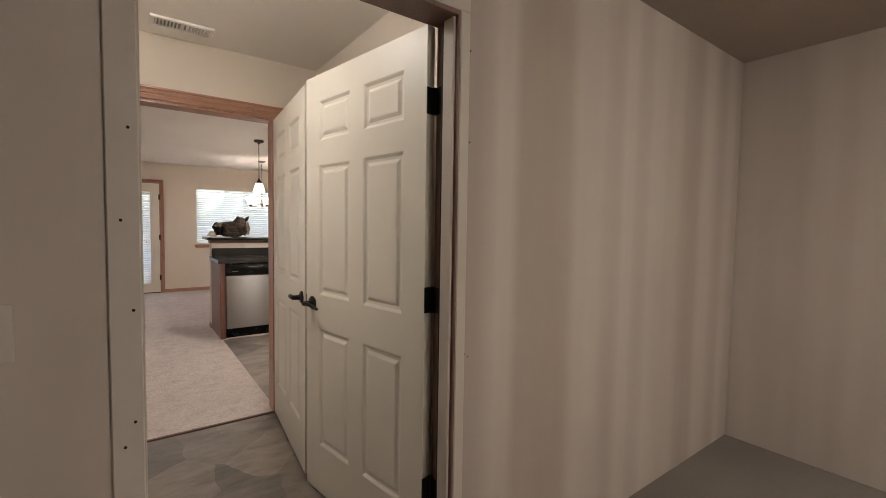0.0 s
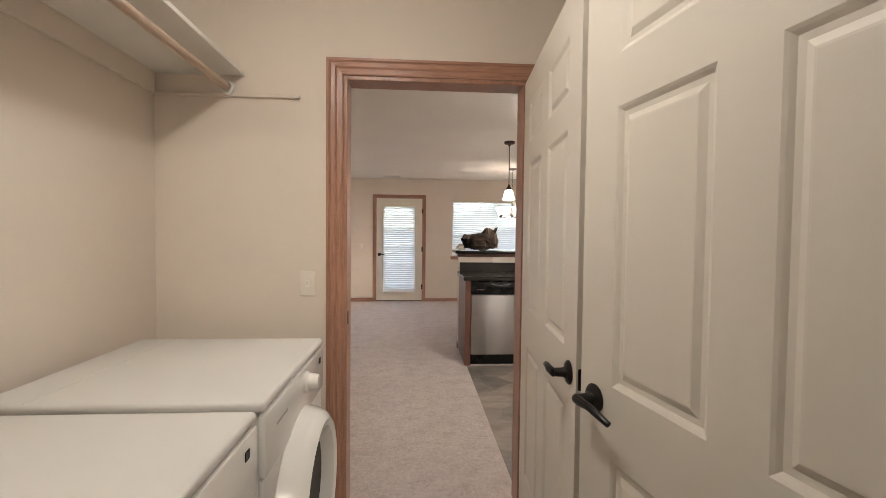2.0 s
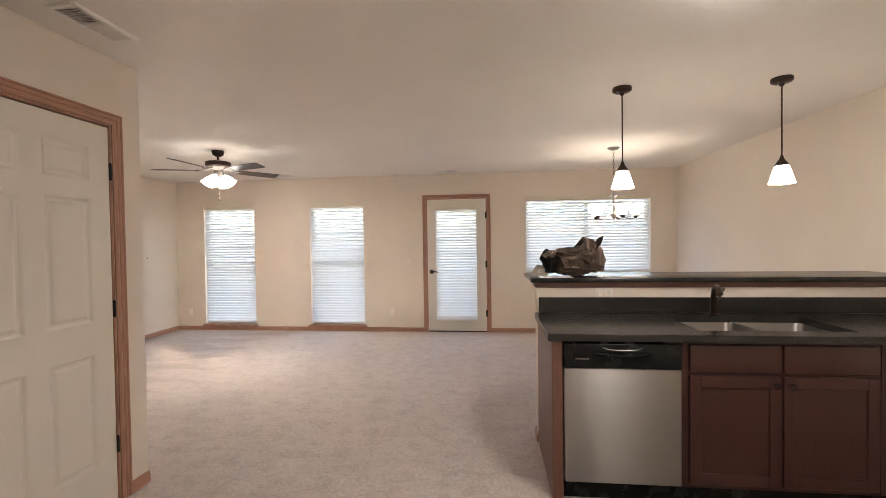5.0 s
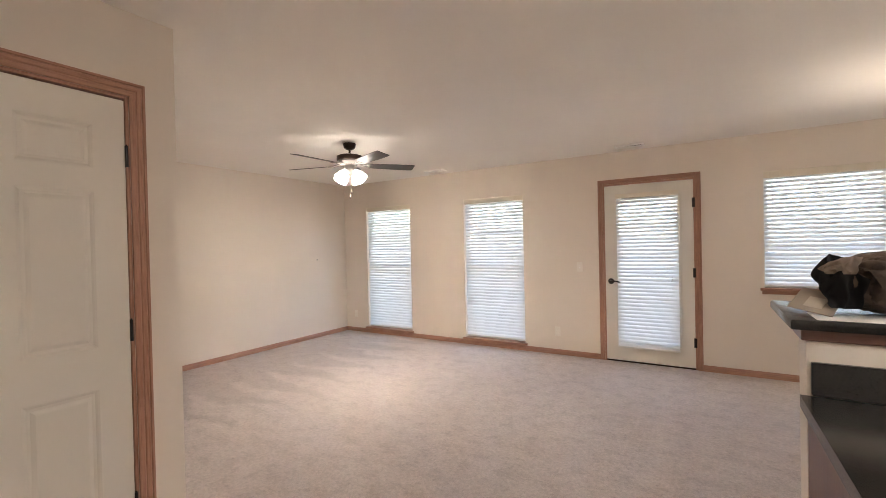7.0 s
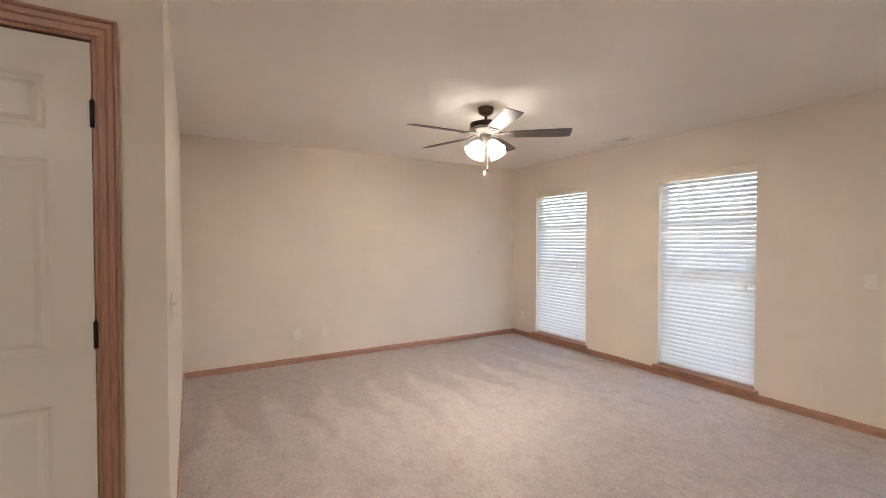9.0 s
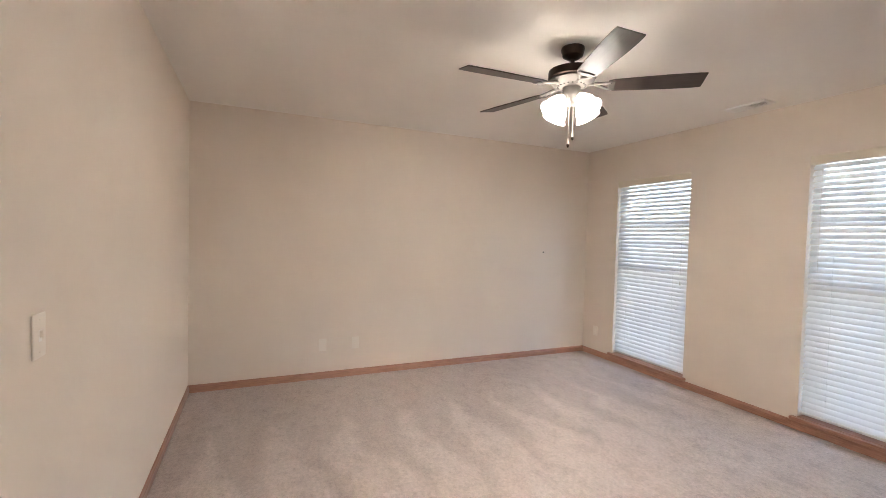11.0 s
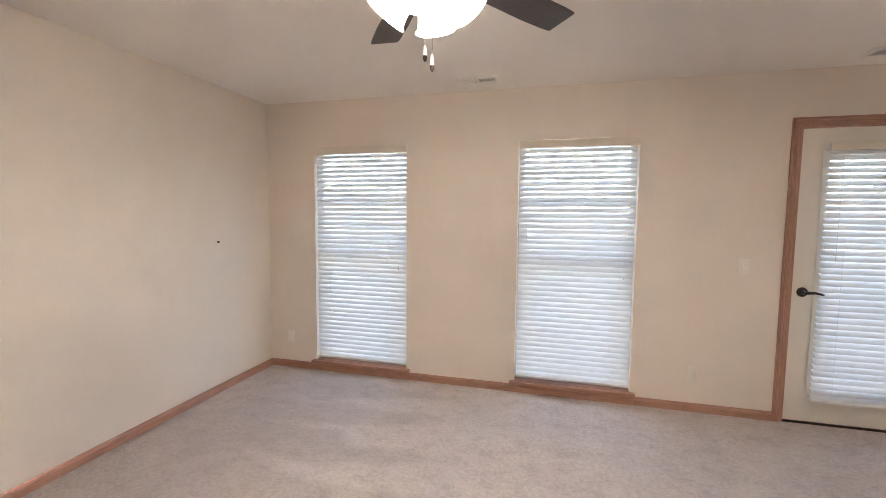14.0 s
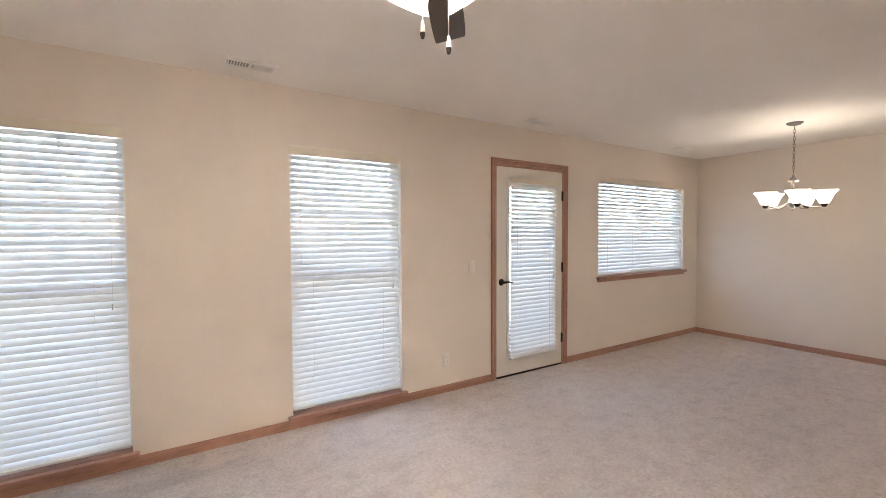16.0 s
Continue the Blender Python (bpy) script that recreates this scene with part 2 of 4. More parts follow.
# ---- mesh helpers ----
def box(bm, x0, y0, z0, x1, y1, z1, bev=0.0, seg=1):
    m = Matrix.Translation(((x0 + x1) / 2, (y0 + y1) / 2, (z0 + z1) / 2)) @ Matrix.Diagonal((abs(x1 - x0), abs(y1 - y0), abs(z1 - z0), 1))
    vs = bmesh.ops.create_cube(bm, size=1.0, matrix=m)["verts"]
    if bev:
        es = list({e for v in vs for e in v.link_edges})
        bmesh.ops.bevel(bm, geom=es, offset=bev, segments=seg, affect="EDGES", profile=0.5)
    return bm


def tube(bm, p0, p1, r0, r1=None, n=14, caps=True):
    p0, p1 = Vector(p0), Vector(p1)
    r1 = r0 if r1 is None else r1
    m = Matrix.Translation((p0 + p1) / 2) @ (p1 - p0).to_track_quat("Z", "Y").to_matrix().to_4x4()
    bmesh.ops.create_cone(bm, cap_ends=caps, segments=n, radius1=r0, radius2=r1, depth=(p1 - p0).length, matrix=m)
    return bm


def lathe(bm, rows, n=24, at=(0, 0, 0), tilt=None):
    """A turned shape from (radius, height) rows."""
    base = Matrix.Translation(at) @ (tilt if tilt is not None else Matrix.Identity(4))
    rings = []
    for r, z in rows:
        rings.append([bm.verts.new(base @ Vector((r * math.cos(a), r * math.sin(a), z))) for a in [2 * math.pi * i / n for i in range(n)]])
    for lo, hi in zip(rings, rings[1:]):
        for i in range(n):
            bm.faces.new((lo[i], lo[(i + 1) % n], hi[(i + 1) % n], hi[i]))
    return bm


def pipe(bm, pts, r, n=10):
    """A round bar bent along points."""
    pts = [Vector(p) for p in pts]
    rings = []
    for i, p in enumerate(pts):
        d = (pts[min(i + 1, len(pts) - 1)] - pts[max(i - 1, 0)]).normalized()
        q = d.to_track_quat("Z", "Y").to_matrix()
        rr = r[i] if isinstance(r, (list, tuple)) else r
        rings.append([bm.verts.new(p + q @ Vector((rr * math.cos(a), rr * math.sin(a), 0))) for a in [2 * math.pi * k / n for k in range(n)]])
    for lo, hi in zip(rings, rings[1:]):
        for k in range(n):
            bm.faces.new((lo[k], lo[(k + 1) % n], hi[(k + 1) % n], hi[k]))
    bm.faces.new(rings[0][::-1])
    bm.faces.new(rings[-1])
    return bm


def part(name, bm, material, parent=None, label="", smooth=False):
    bmesh.ops.recalc_face_normals(bm, faces=bm.faces)
    me = bpy.data.meshes.new(name)
    bm.to_mesh(me)
    bm.free()
    me.materials.append(material)
    if smooth:
        me.shade_smooth()
        me.set_sharp_from_angle(angle=radians(35))
    ob = new(name, me)
    ob.parent = parent
    if label:
        ob["label"] = label
    return ob


def B():
    return bmesh.new()


def thing(name, at, label, category, group="", rz=0.0):
    ob = new(name)
    ob.empty_display_size = 0.05
    ob.matrix_world = pose(*at, 0, 0, rz)
    return tagged(ob, label, category, group)


def structure(name, bm, material, label, category):
    return tagged(part(name, bm, material), label, category, kind="structure")


# ---- plan ----
CEIL = 2.44
YN = 9.62          # inner face of the window wall
XW, XE = -4.685, 3.19
YA = 5.38          # back wall of the living room's bay
XC = -1.58         # closet wall
YL0, YL1 = 3.10, 3.22   # wall between laundry and hall
YG0, YG1 = 1.165, 1.28   # wall between garage and laundry
XL0, XL1 = -0.89, 1.09  # laundry side walls
WALL_T = 0.16


def wall_run(bm, axis, at0, at1, s0, s1, z0, z1, holes):
    """A wall along an axis from s0 to s1, with openings (s, s, z, z) cut through."""
    def put(a, b, c, d):
        if b - a > 1e-4 and d - c > 1e-4:
            if axis == "x":
                box(bm, a, at0, c, b, at1, d)
            else:
                box(bm, at0, a, c, at1, b, d)
    cur = s0
    for a, b, c, d in sorted(holes):
        put(cur, a, z0, z1)
        put(a, b, z0, c)
        put(a, b, d, z1)
        cur = b
    put(cur, s1, z0, z1)
    return bm


W1 = (-4.205, -3.325, 0.097, 2.035)
W2 = (-2.388, -1.505, 0.097, 2.035)
W3 = (1.015, 2.822, 0.905, 2.06)
DX = (-0.51, 0.435, 0.0, 2.07)

structure("wall_north", wall_run(B(), "x", YN, YN + WALL_T, XW - WALL_T, XE + WALL_T, 0, CEIL, [W1, W2, DX, W3]), M_WALL, "cream painted wall with windows and a glazed door", "wall")
structure("wall_west", box(B(), XW - WALL_T, YA - 0.12, 0, XW, YN, CEIL), M_WALL, "cream painted plain living room wall", "wall")
structure("wall_bay", box(B(), XW, YA - 0.12, 0, XC - 0.12, YA, CEIL), M_WALL, "cream painted wall closing the bay", "wall")
CD = (4.365, 5.19, 0.0, 2.072)
structure("wall_closet", wall_run(B(), "y", XC - 0.12, XC, YL1, YA, 0, CEIL, [CD]), M_WALL, "cream painted wall with a closet door", "wall")
structure("wall_east", box(B(), XE, YL1, 0, XE + WALL_T, YN, CEIL), M_WALL, "cream painted plain wall beside the dining area", "wall")
LO = (-0.055, 0.80, 0.0, 2.055)
structure("wall_laundry", wall_run(B(), "x", YL0, YL1, XC - 0.12, XE + WALL_T, 0, CEIL, [LO]), M_WALL, "cream painted wall with a cased doorway", "wall")
structure("wall_laundry_west", box(B(), XL0 - 0.12, YG1, 0, XL0, YL0, CEIL), M_WALL, "cream painted laundry wall behind the machines", "wall")
structure("wall_laundry_east", box(B(), XL1, YG1, 0, XL1 + 0.12, YL0, CEIL), M_WALL, "cream painted laundry wall behind the open doors", "wall")
GO = (-0.020, 0.902, -0.06, 2.055)
GX0, GX1, GY0, GZ0, GZ1 = -3.0, 3.25, -4.6, -0.06, 2.43
structure("wall_garage_inner", wall_run(B(), "x", YG0 + 0.006, YG1, XL0 - 0.12, XL1 + 0.12, -0.06, CEIL, [GO]), M_WALL, "cream painted laundry side of the garage wall", "wall")
structure("wall_garage", wall_run(B(), "x", YG0, YG0 + 0.006, GX0, GX1, GZ0, GZ1, [GO]), M_DRYX, "unpainted taped drywall with a doorway", "wall")
structure("wall_garage_east", box(B(), GX1, GY0, GZ0, GX1 + 0.12, YG0, GZ1), M_DRYY, "unpainted taped drywall garage side wall", "wall")
structure("wall_garage_west", box(B(), GX0 - 0.12, GY0, GZ0, GX0, YG0, GZ1), M_DRYY, "unpainted taped drywall garage side wall", "wall")
structure("wall_garage_south", box(B(), GX0, GY0 - 0.12, GZ0, GX1, GY0, GZ1), M_DRYX, "unpainted taped drywall garage end wall", "wall")
structure("floor_garage", box(B(), GX0, GY0, GZ0 - 0.1, GX1, YG0 + 0.02, GZ0), M_CONC, "bare grey concrete garage slab", "floor")
structure("ceiling_garage", box(B(), GX0, GY0, GZ1, GX1, YG0, GZ1 + 0.1), M_DRYC, "unpainted drywall garage ceiling", "ceiling")
bm = B()
box(bm, XW, YA, CEIL, XE, YN, CEIL + 0.1)
box(bm, XC, YL1, CEIL, XE, YA, CEIL + 0.1)
structure("ceiling", bm, M_CEIL, "flat off-white textured living room ceiling", "ceiling")
structure("ceiling_laundry", box(B(), XL0, YG1, CEIL, XL1, YL0, CEIL + 0.1), M_CEIL, "flat off-white textured laundry ceiling", "ceiling")
bm = B()
KX = 0.812
box(bm, XW, YA, -0.1, XE, YN, 0.0)
box(bm, XC, 3.115, -0.1, KX, YA, 0.0)
structure("floor_carpet", bm, M_CARPET, "pinkish beige cut pile carpet with vacuum marks", "carpet")
structure("floor_kitchen", box(B(), KX, YL1, -0.09, XE, YA, -0.006), M_VINYL, "grey brown slate pattern vinyl kitchen floor", "floor")
structure("floor_laundry", box(B(), XL0, YG0 + 0.02, -0.1, XL1, 3.115, -0.008), M_VINYL, "grey brown slate pattern vinyl laundry floor", "floor")
structure("trim_seam", box(B(), -0.055, 3.098, -0.008, 0.80, 3.118, 0.003, 0.002), M_JAMB, "thin transition strip between carpet and vinyl", "trim")


# ---- trim ----
def baseboard(name, x0, y0, x1, y1):
    """A moulded oak board between two plan points, standing on the floor along a wall face."""
    bm = B()
    dx, dy = x1 - x0, y1 - y0
    ln = math.hypot(dx, dy)
    prof = [(0, 0), (0.013, 0), (0.013, 0.042), (0.010, 0.050), (0.007, 0.060), (0.0, 0.064)]
    a = [bm.verts.new((0, -p, q)) for p, q in prof]
    b = [bm.verts.new((ln, -p, q)) for p, q in prof]
    for i in range(len(prof)):
        j = (i + 1) % len(prof)
        bm.faces.new((a[i], a[j], b[j], b[i]))
    bm.faces.new(a[::-1])
    bm.faces.new(b)
    ob = structure(name, bm, M_OAKX, "reddish oak baseboard along the wall", "baseboard")
    ob.matrix_world = pose(x0, y0, 0, 0, 0, math.degrees(math.atan2(dy, dx)))
    return ob


for a, b in ((XW, W1[0] - 0.03), (W1[0] - 0.03, W1[1] + 0.03), (W1[1] + 0.03, W2[0] - 0.03), (W2[0] - 0.03, W2[1] + 0.03), (W2[1] + 0.03, DX[0] - 0.045), (DX[1] + 0.045, XE)):
    baseboard("baseboard", a, YN, b, YN)
baseboard("baseboard", XW, YA, XW, YN)
baseboard("baseboard", XC, YA, XW, YA)
baseboard("baseboard", XC, CD[1] + 0.06, XC, YA)
baseboard("baseboard", XC, YL1, XC, CD[0] - 0.06)
baseboard("baseboard", XE, YN, XE, 6.6)
# unseen shell added behind the closet door so its gap shows no daylight
structure("wall_closet_light_block", wall_run(B(), "y", -2.42, -2.30, 4.0, YA - 0.12, 0, CEIL, []), M_WALL, "unseen back wall added to keep daylight out of the closet", "wall")
structure("wall_closet_side_block", box(B(), -2.30, 4.0, 0, XC - 0.12, 4.12, CEIL), M_WALL, "unseen side wall added to keep daylight out of the closet", "wall")
structure("ceiling_closet_block", box(B(), -2.30, 4.12, CEIL, XC, YA - 0.12, CEIL + 0.1), M_CEIL, "unseen ceiling added to keep daylight out of the closet", "ceiling")
structure("floor_closet_block", box(B(), -2.30, 4.12, -0.1, XC, YA - 0.12, -0.002), M_CARPET, "unseen carpeted floor added to close off the closet", "carpet")
baseboard("baseboard", -0.14, YL1, XC, YL1)


def casing(name, axis, at, face, s0, s1, z1, w=0.062, t=0.016, mats=None):
    """Fluted oak casing round an opening on a wall face; face is the side it stands out to."""
    mv, mh = mats or (M_OAKZ, M_OAKX if axis == "x" else M_OAKY)
    root = tagged(new(name), "reddish oak fluted door casing with mitred corners", "door casing", kind="structure")

    def strip(nm, a0, a1, c0, c1, upright, mat, grow):
        bm = B()
        prof = [(0.0, 0.0), (0.0, t), (w * 0.14, t), (w * 0.2, t * 0.7), (w * 0.28, t * 0.95), (w * 0.5, t * 0.8), (w * 0.58, t * 0.55), (w * 0.66, t * 0.75), (w * 0.92, t * 0.6), (w, t * 0.45), (w, 0.0)]
        va, vb = [], []
        for q, d in prof:
            if upright:
                s = a0 + (w - q) * grow
                va.append((s, d, c0))
                vb.append((s, d, c1 + (w - q)))
            else:
                va.append((a0 - (w - q), d, c0 + (w - q)))
                vb.append((a1 + (w - q), d, c0 + (w - q)))
        def real(p):
            s, d, z = p
            return (s, at + d * face, z) if axis == "x" else (at + d * face, s, z)
        va = [bm.verts.new(real(p)) for p in va]
        vb = [bm.verts.new(real(p)) for p in vb]
        for i in range(len(prof)):
            j = (i + 1) % len(prof)
            bm.faces.new((va[i], va[j], vb[j], vb[i]))
        bm.faces.new(va)
        bm.faces.new(vb[::-1])
        part(nm, bm, mat, root)

    strip("side_casing", s0, 0, 0.0, z1, True, mv, -1)
    strip("side_casing", s1, 0, 0.0, z1, True, mv, 1)
    strip("head_casing", s0, s1, z1, 0, False, mh, 1)
    return root


def jamb(name, axis, a0, a1, s0, s1, z1, t=0.018, mat=None, z0=0.0):
    """Lining boards inside an opening through a wall from a0 to a1."""
    root = tagged(new(name), "oak door jamb lining the opening", "door jamb", kind="structure")
    for nm, u0, u1, c0, c1 in (("side_jamb", s0, s0 + t, z0, z1), ("side_jamb", s1 - t, s1, z0, z1), ("head_jamb", s0 + t, s1 - t, z1 - t, z1)):
        bm = B()
        if axis == "x":
            box(bm, u0, a0, c0, u1, a1, c1, 0.002)
        else:
            box(bm, a0, u0, c0, a1, u1, c1, 0.002)
        part(nm, bm, mat or M_OAKZ, root)
    return root


casing("casing_laundry", "x", YL0, -1, LO[0], LO[1], LO[3], 0.075)
casing("casing_garage_door", "x", YG1, 1, 0.006, 0.898, GO[3] - 0.014, 0.06)
casing("casing_hall", "x", YL1, 1, LO[0], LO[1], LO[3], 0.075)
jamb("jamb_laundry", "x", YL0, YL1, LO[0], LO[1], LO[3])
casing("casing_closet", "y", XC, 1, CD[0], CD[1], CD[3], 0.058)
jamb("jamb_closet", "y", XC - 0.12, XC, CD[0], CD[1], CD[3], 0.014)
casing("casing_patio", "x", YN, -1, DX[0], DX[1], DX[3], 0.05)
jamb("jamb_patio", "x", YN, YN + WALL_T, DX[0], DX[1], DX[3], 0.02)


# ---- doors ----
def panel_slab(w, h, t, rows=((0.24, 0.83), (1.00, 1.635), (1.73, 1.905))):
    """A moulded six-panel leaf; hinge edge at x = 0, faces at y = 0 and y = t."""
    bm = B()
    d = 0.009
    stile, mid = 0.118 * w / 0.82, 0.10 * w / 0.82
    cols = [(stile, (w - mid) / 2), ((w + mid) / 2, w - stile)]
    rows = [(a * h / 2.03, b * h / 2.03) for a, b in rows]
    xs = [0.0, cols[0][0], cols[0][1], cols[1][0], cols[1][1], w]
    zs = [0.0] + [v for r in rows for v in r] + [h]
    made = {}

    def vert(x, y, z):
        key = (round(x, 5), round(y, 5), round(z, 5))
        if key not in made:
            made[key] = bm.verts.new((x, y, z))
        return made[key]

    for y in (0.0, t):
        for i in range(5):
            for k in range(len(zs) - 1):
                if not (i in (1, 3) and k % 2 == 1):
                    bm.faces.new([vert(xs[i], y, zs[k]), vert(xs[i + 1], y, zs[k]), vert(xs[i + 1], y, zs[k + 1]), vert(xs[i], y, zs[k + 1])])
    for k in range(len(zs) - 1):
        for x in (0.0, w):
            bm.faces.new([vert(x, 0.0, zs[k]), vert(x, t, zs[k]), vert(x, t, zs[k + 1]), vert(x, 0.0, zs[k + 1])])
    for i in range(5):
        for z in (0.0, h):
            bm.faces.new([vert(xs[i], 0.0, z), vert(xs[i + 1], 0.0, z), vert(xs[i + 1], t, z), vert(xs[i], t, z)])
    rings = [(0.0, 0.0), (0.006, 0.35), (0.013, 0.9), (0.024, 1.0), (0.038, 0.25), (0.042, 0.2)]
    for x0, x1 in cols:
        for z0, z1 in rows:
            for y0, y1 in ((0.0, d), (t, t - d)):
                prev = None
                for ins, q in rings:
                    y = y0 + (y1 - y0) * q
                    cur = [vert(*p) for p in ((x0 + ins, y, z0 + ins), (x1 - ins, y, z0 + ins), (x1 - ins, y, z1 - ins), (x0 + ins, y, z1 - ins))]
                    if prev:
                        for a in range(4):
                            bm.faces.new((prev[a], prev[(a + 1) % 4], cur[(a + 1) % 4], cur[a]))
                    prev = cur
                bm.faces.new(prev)
    return bm


def lever(parent, x, y, z, out, toward, label="dark bronze lever handle"):
    """A round rose with a curved lever; out is the side (+1 or -1 in y), toward the lever's direction in x."""
    bm = B()
    lathe(bm, [(0.0, 0.0), (0.033, 0.0), (0.034, 0.004), (0.028, 0.010), (0.017, 0.013), (0.013, 0.020), (0.012, 0.044), (0.0, 0.046)], 22, (x, y, z), pose(0, 0, 0, -90 * out))
    yy = y + 0.045 * out
    pipe(bm, [(x - 0.006 * toward, yy, z), (x + 0.02 * toward, yy + 0.006 * out, z + 0.002), (x + 0.05 * toward, yy + 0.006 * out, z + 0.004), (x + 0.085 * toward, yy + 0.002 * out, z - 0.003), (x + 0.112 * toward, yy - 0.004 * out, z - 0.012)], [0.012, 0.0115, 0.009, 0.0085, 0.007])
    return part("door_handle", bm, M_BLACK, parent, label, True)


def hinge(parent, x, y, z, leaf_x, leaf_y, label="black butt hinge"):
    bm = B()
    tube(bm, (x, y, z - 0.045), (x, y, z + 0.045), 0.0065, n=10)
    tube(bm, (x, y, z + 0.045), (x, y, z + 0.051), 0.0045, 0.002, n=10)
    box(bm, min(x, x + leaf_x), min(y, y + leaf_y), z - 0.045, max(x, x + leaf_x), max(y, y + leaf_y), z + 0.045)
    return part("hinge", bm, M_BLACK, parent, label)


def swing_door(name, at, rz, w, label, handle_out_dirs, h=2.025, rows=((0.24, 0.83), (1.00, 1.635), (1.73, 1.905)), edge_plate=True):
    root = thing(name, at, label, "door", rz=rz)
    root["kind"] = "structure"
    t = 0.036
    leaf = part("door_leaf", panel_slab(w, h, t, rows), M_DOOR, root)
    for out in (1, -1):
        lever(root, w - 0.062, t if out > 0 else 0.0, 0.935, out, -1)
    if edge_plate:
        part("latch_plate", box(B(), w - 0.001, t / 2 - 0.0125, 0.905, w + 0.002, t / 2 + 0.0125, 0.963, 0.002), M_BLACK, root, "black latch plate in the door edge")
        part("latch_bolt", box(B(), w, t / 2 - 0.006, 0.925, w + 0.010, t / 2 + 0.006, 0.945, 0.003), M_BLACK, root)
    return root


# garage door: hinged on the jamb at the east side, standing open into the laundry
GH = Vector((0.876, 1.290))
GE = Vector((0.733, 2.140))
g_ang = math.degrees(math.atan2(GE.y - GH.y, GE.x - GH.x))
gd = swing_door("door_garage", (GH.x, GH.y, 0.012), g_ang, (GE - GH).length, "white moulded six-panel door standing open, black hinges", 1, rows=((0.24, 0.82), (0.985, 1.605), (1.72, 1.905)))
for z in (1.765, 1.052, 0.34):
    bm = B()
    box(bm, -0.0025, 0.002, z - 0.047, 0.0, 0.036, z + 0.047)
    part("hinge_leaf", bm, M_BLACK, gd, "black hinge leaf")
for z in (1.765, 1.052, 0.34):
    bm = B()
    tube(bm, (0.8745, 1.282, z - 0.035), (0.8745, 1.282, z + 0.059), 0.0075, n=12)
    box(bm, 0.8790, 1.225, z - 0.035, 0.8818, 1.282, z + 0.059)
    tagged(part("jamb_hinge", bm, M_BLACK), "black hinge leaf screwed to the door jamb", "hinge", "garage door hinges")

# laundry door: hinged on the hall side doorway, standing open into the laundry
LH = Vector((0.786, 3.085))
LE = Vector((0.710, 2.200))
l_ang = math.degrees(math.atan2(LE.y - LH.y, LE.x - LH.x))
swing_door("door_laundry", (LH.x, LH.y, 0.012), l_ang, (LE - LH).length, "white moulded six-panel door standing open, lever handle", 1)

# closet door: closed, flush in its jamb
cdoor = thing("door_closet", (XC - 0.040, CD[1] - 0.017, 0.012), "white moulded six-panel closet door, closed", "door", rz=-90)
cdoor["kind"] = "structure"
cw = CD[1] - CD[0] - 0.034
part("door_leaf", panel_slab(cw, 2.038, 0.036), M_DOOR, cdoor)
lever(cdoor, cw - 0.062, 0.036, 0.935, 1, -1)
for z in (1.80, 1.055, 0.31):
    hinge(cdoor, -0.003, 0.044, z, 0.0, -0.04)

# garage opening: jamb with a gasket, primed trim on the garage side
root = tagged(new("jamb_garage"), "primed and stained jamb with black weatherstrip", "door jamb", kind="structure")
for sx, x0, x1 in ((-1, GO[0], GO[0] + 0.02), (1, GO[1] - 0.02, GO[1])):
    part("side_jamb", box(B(), x0, YG0 - 0.004, -0.02, x1, YG1 + 0.004, GO[3], 0.002), M_JAMB, root)
    if sx < 0:
        part("door_stop", box(B(), x1, YG0 + 0.022, -0.02, x1 + 0.012, YG0 + 0.088, GO[3] - 0.02, 0.002), M_PRIME, root, "primed white door stop")
        part("weatherstrip", box(B(), x1, YG0 + 0.088, -0.02, x1 + 0.013, YG0 + 0.111, GO[3] - 0.02, 0.003), M_RUBBER, root, "black rubber weatherstrip")
    else:
        part("door_stop", box(B(), x0 - 0.011, YG0 + 0.010, -0.02, x0, YG0 + 0.066, GO[3] - 0.02, 0.002), M_PRIME, root, "primed white door stop")
        part("weatherstrip", box(B(), x0 - 0.010, YG0 + 0.066, -0.02, x0, YG0 + 0.074, GO[3] - 0.02, 0.001), M_RUBBER, root, "black rubber weatherstrip")
part("head_jamb", box(B(), GO[0] + 0.02, YG0 - 0.004, GO[3] - 0.02, GO[1] - 0.02, YG1 + 0.004, GO[3], 0.002), M_JAMB, root)
part("threshold", box(B(), GO[0] + 0.02, YG0, -0.055, GO[1] - 0.02, YG1, 0.004, 0.006), M_JAMB, root)
root = tagged(new("trim_garage"), "flat primed trim round the garage doorway", "trim", kind="structure")
part("side_trim", box(B(), GO[0] - 0.032, YG0 - 0.007, -0.05, GO[0] + 0.028, YG0, GO[3] - 0.004, 0.003), M_PRIME, root)
part("side_trim", box(B(), GO[1] - 0.012, YG0 - 0.007, -0.05, GO[1] + 0.030, YG0, GO[3] - 0.004, 0.003), M_PRIME, root)
part("head_trim", box(B(), GO[0] - 0.048, YG0 - 0.007, GO[3] - 0.004, GO[1] + 0.030, YG0, GO[3] + 0.060, 0.003), M_PRIME, root)
for x, z in ((-0.011, 1.534), (-0.027, 1.335), (-0.008, 1.138), (-0.009, 0.888), (-0.028, 0.835)):
    bm = B()
    tube(bm, (x, YG0 - 0.0085, z), (x, YG0 - 0.005, z), 0.0034, n=10)
    tagged(part("screw", bm, M_BLACK), "black drywall screw head in the primed trim", "screw", "trim screws")
for x, z in ((0.938, 1.932), (0.925, 1.632), (0.941, 1.624), (0.935, 0.882), (0.950, 0.871)):
    bm = B()
    tube(bm, (x, YG0 - 0.0015, z), (x, YG0 + 0.002, z), 0.003, n=8)
    tagged(part("nail_hole", bm, M_BLACK), "small dark fastener hole in the drywall", "fastener", "drywall fasteners")


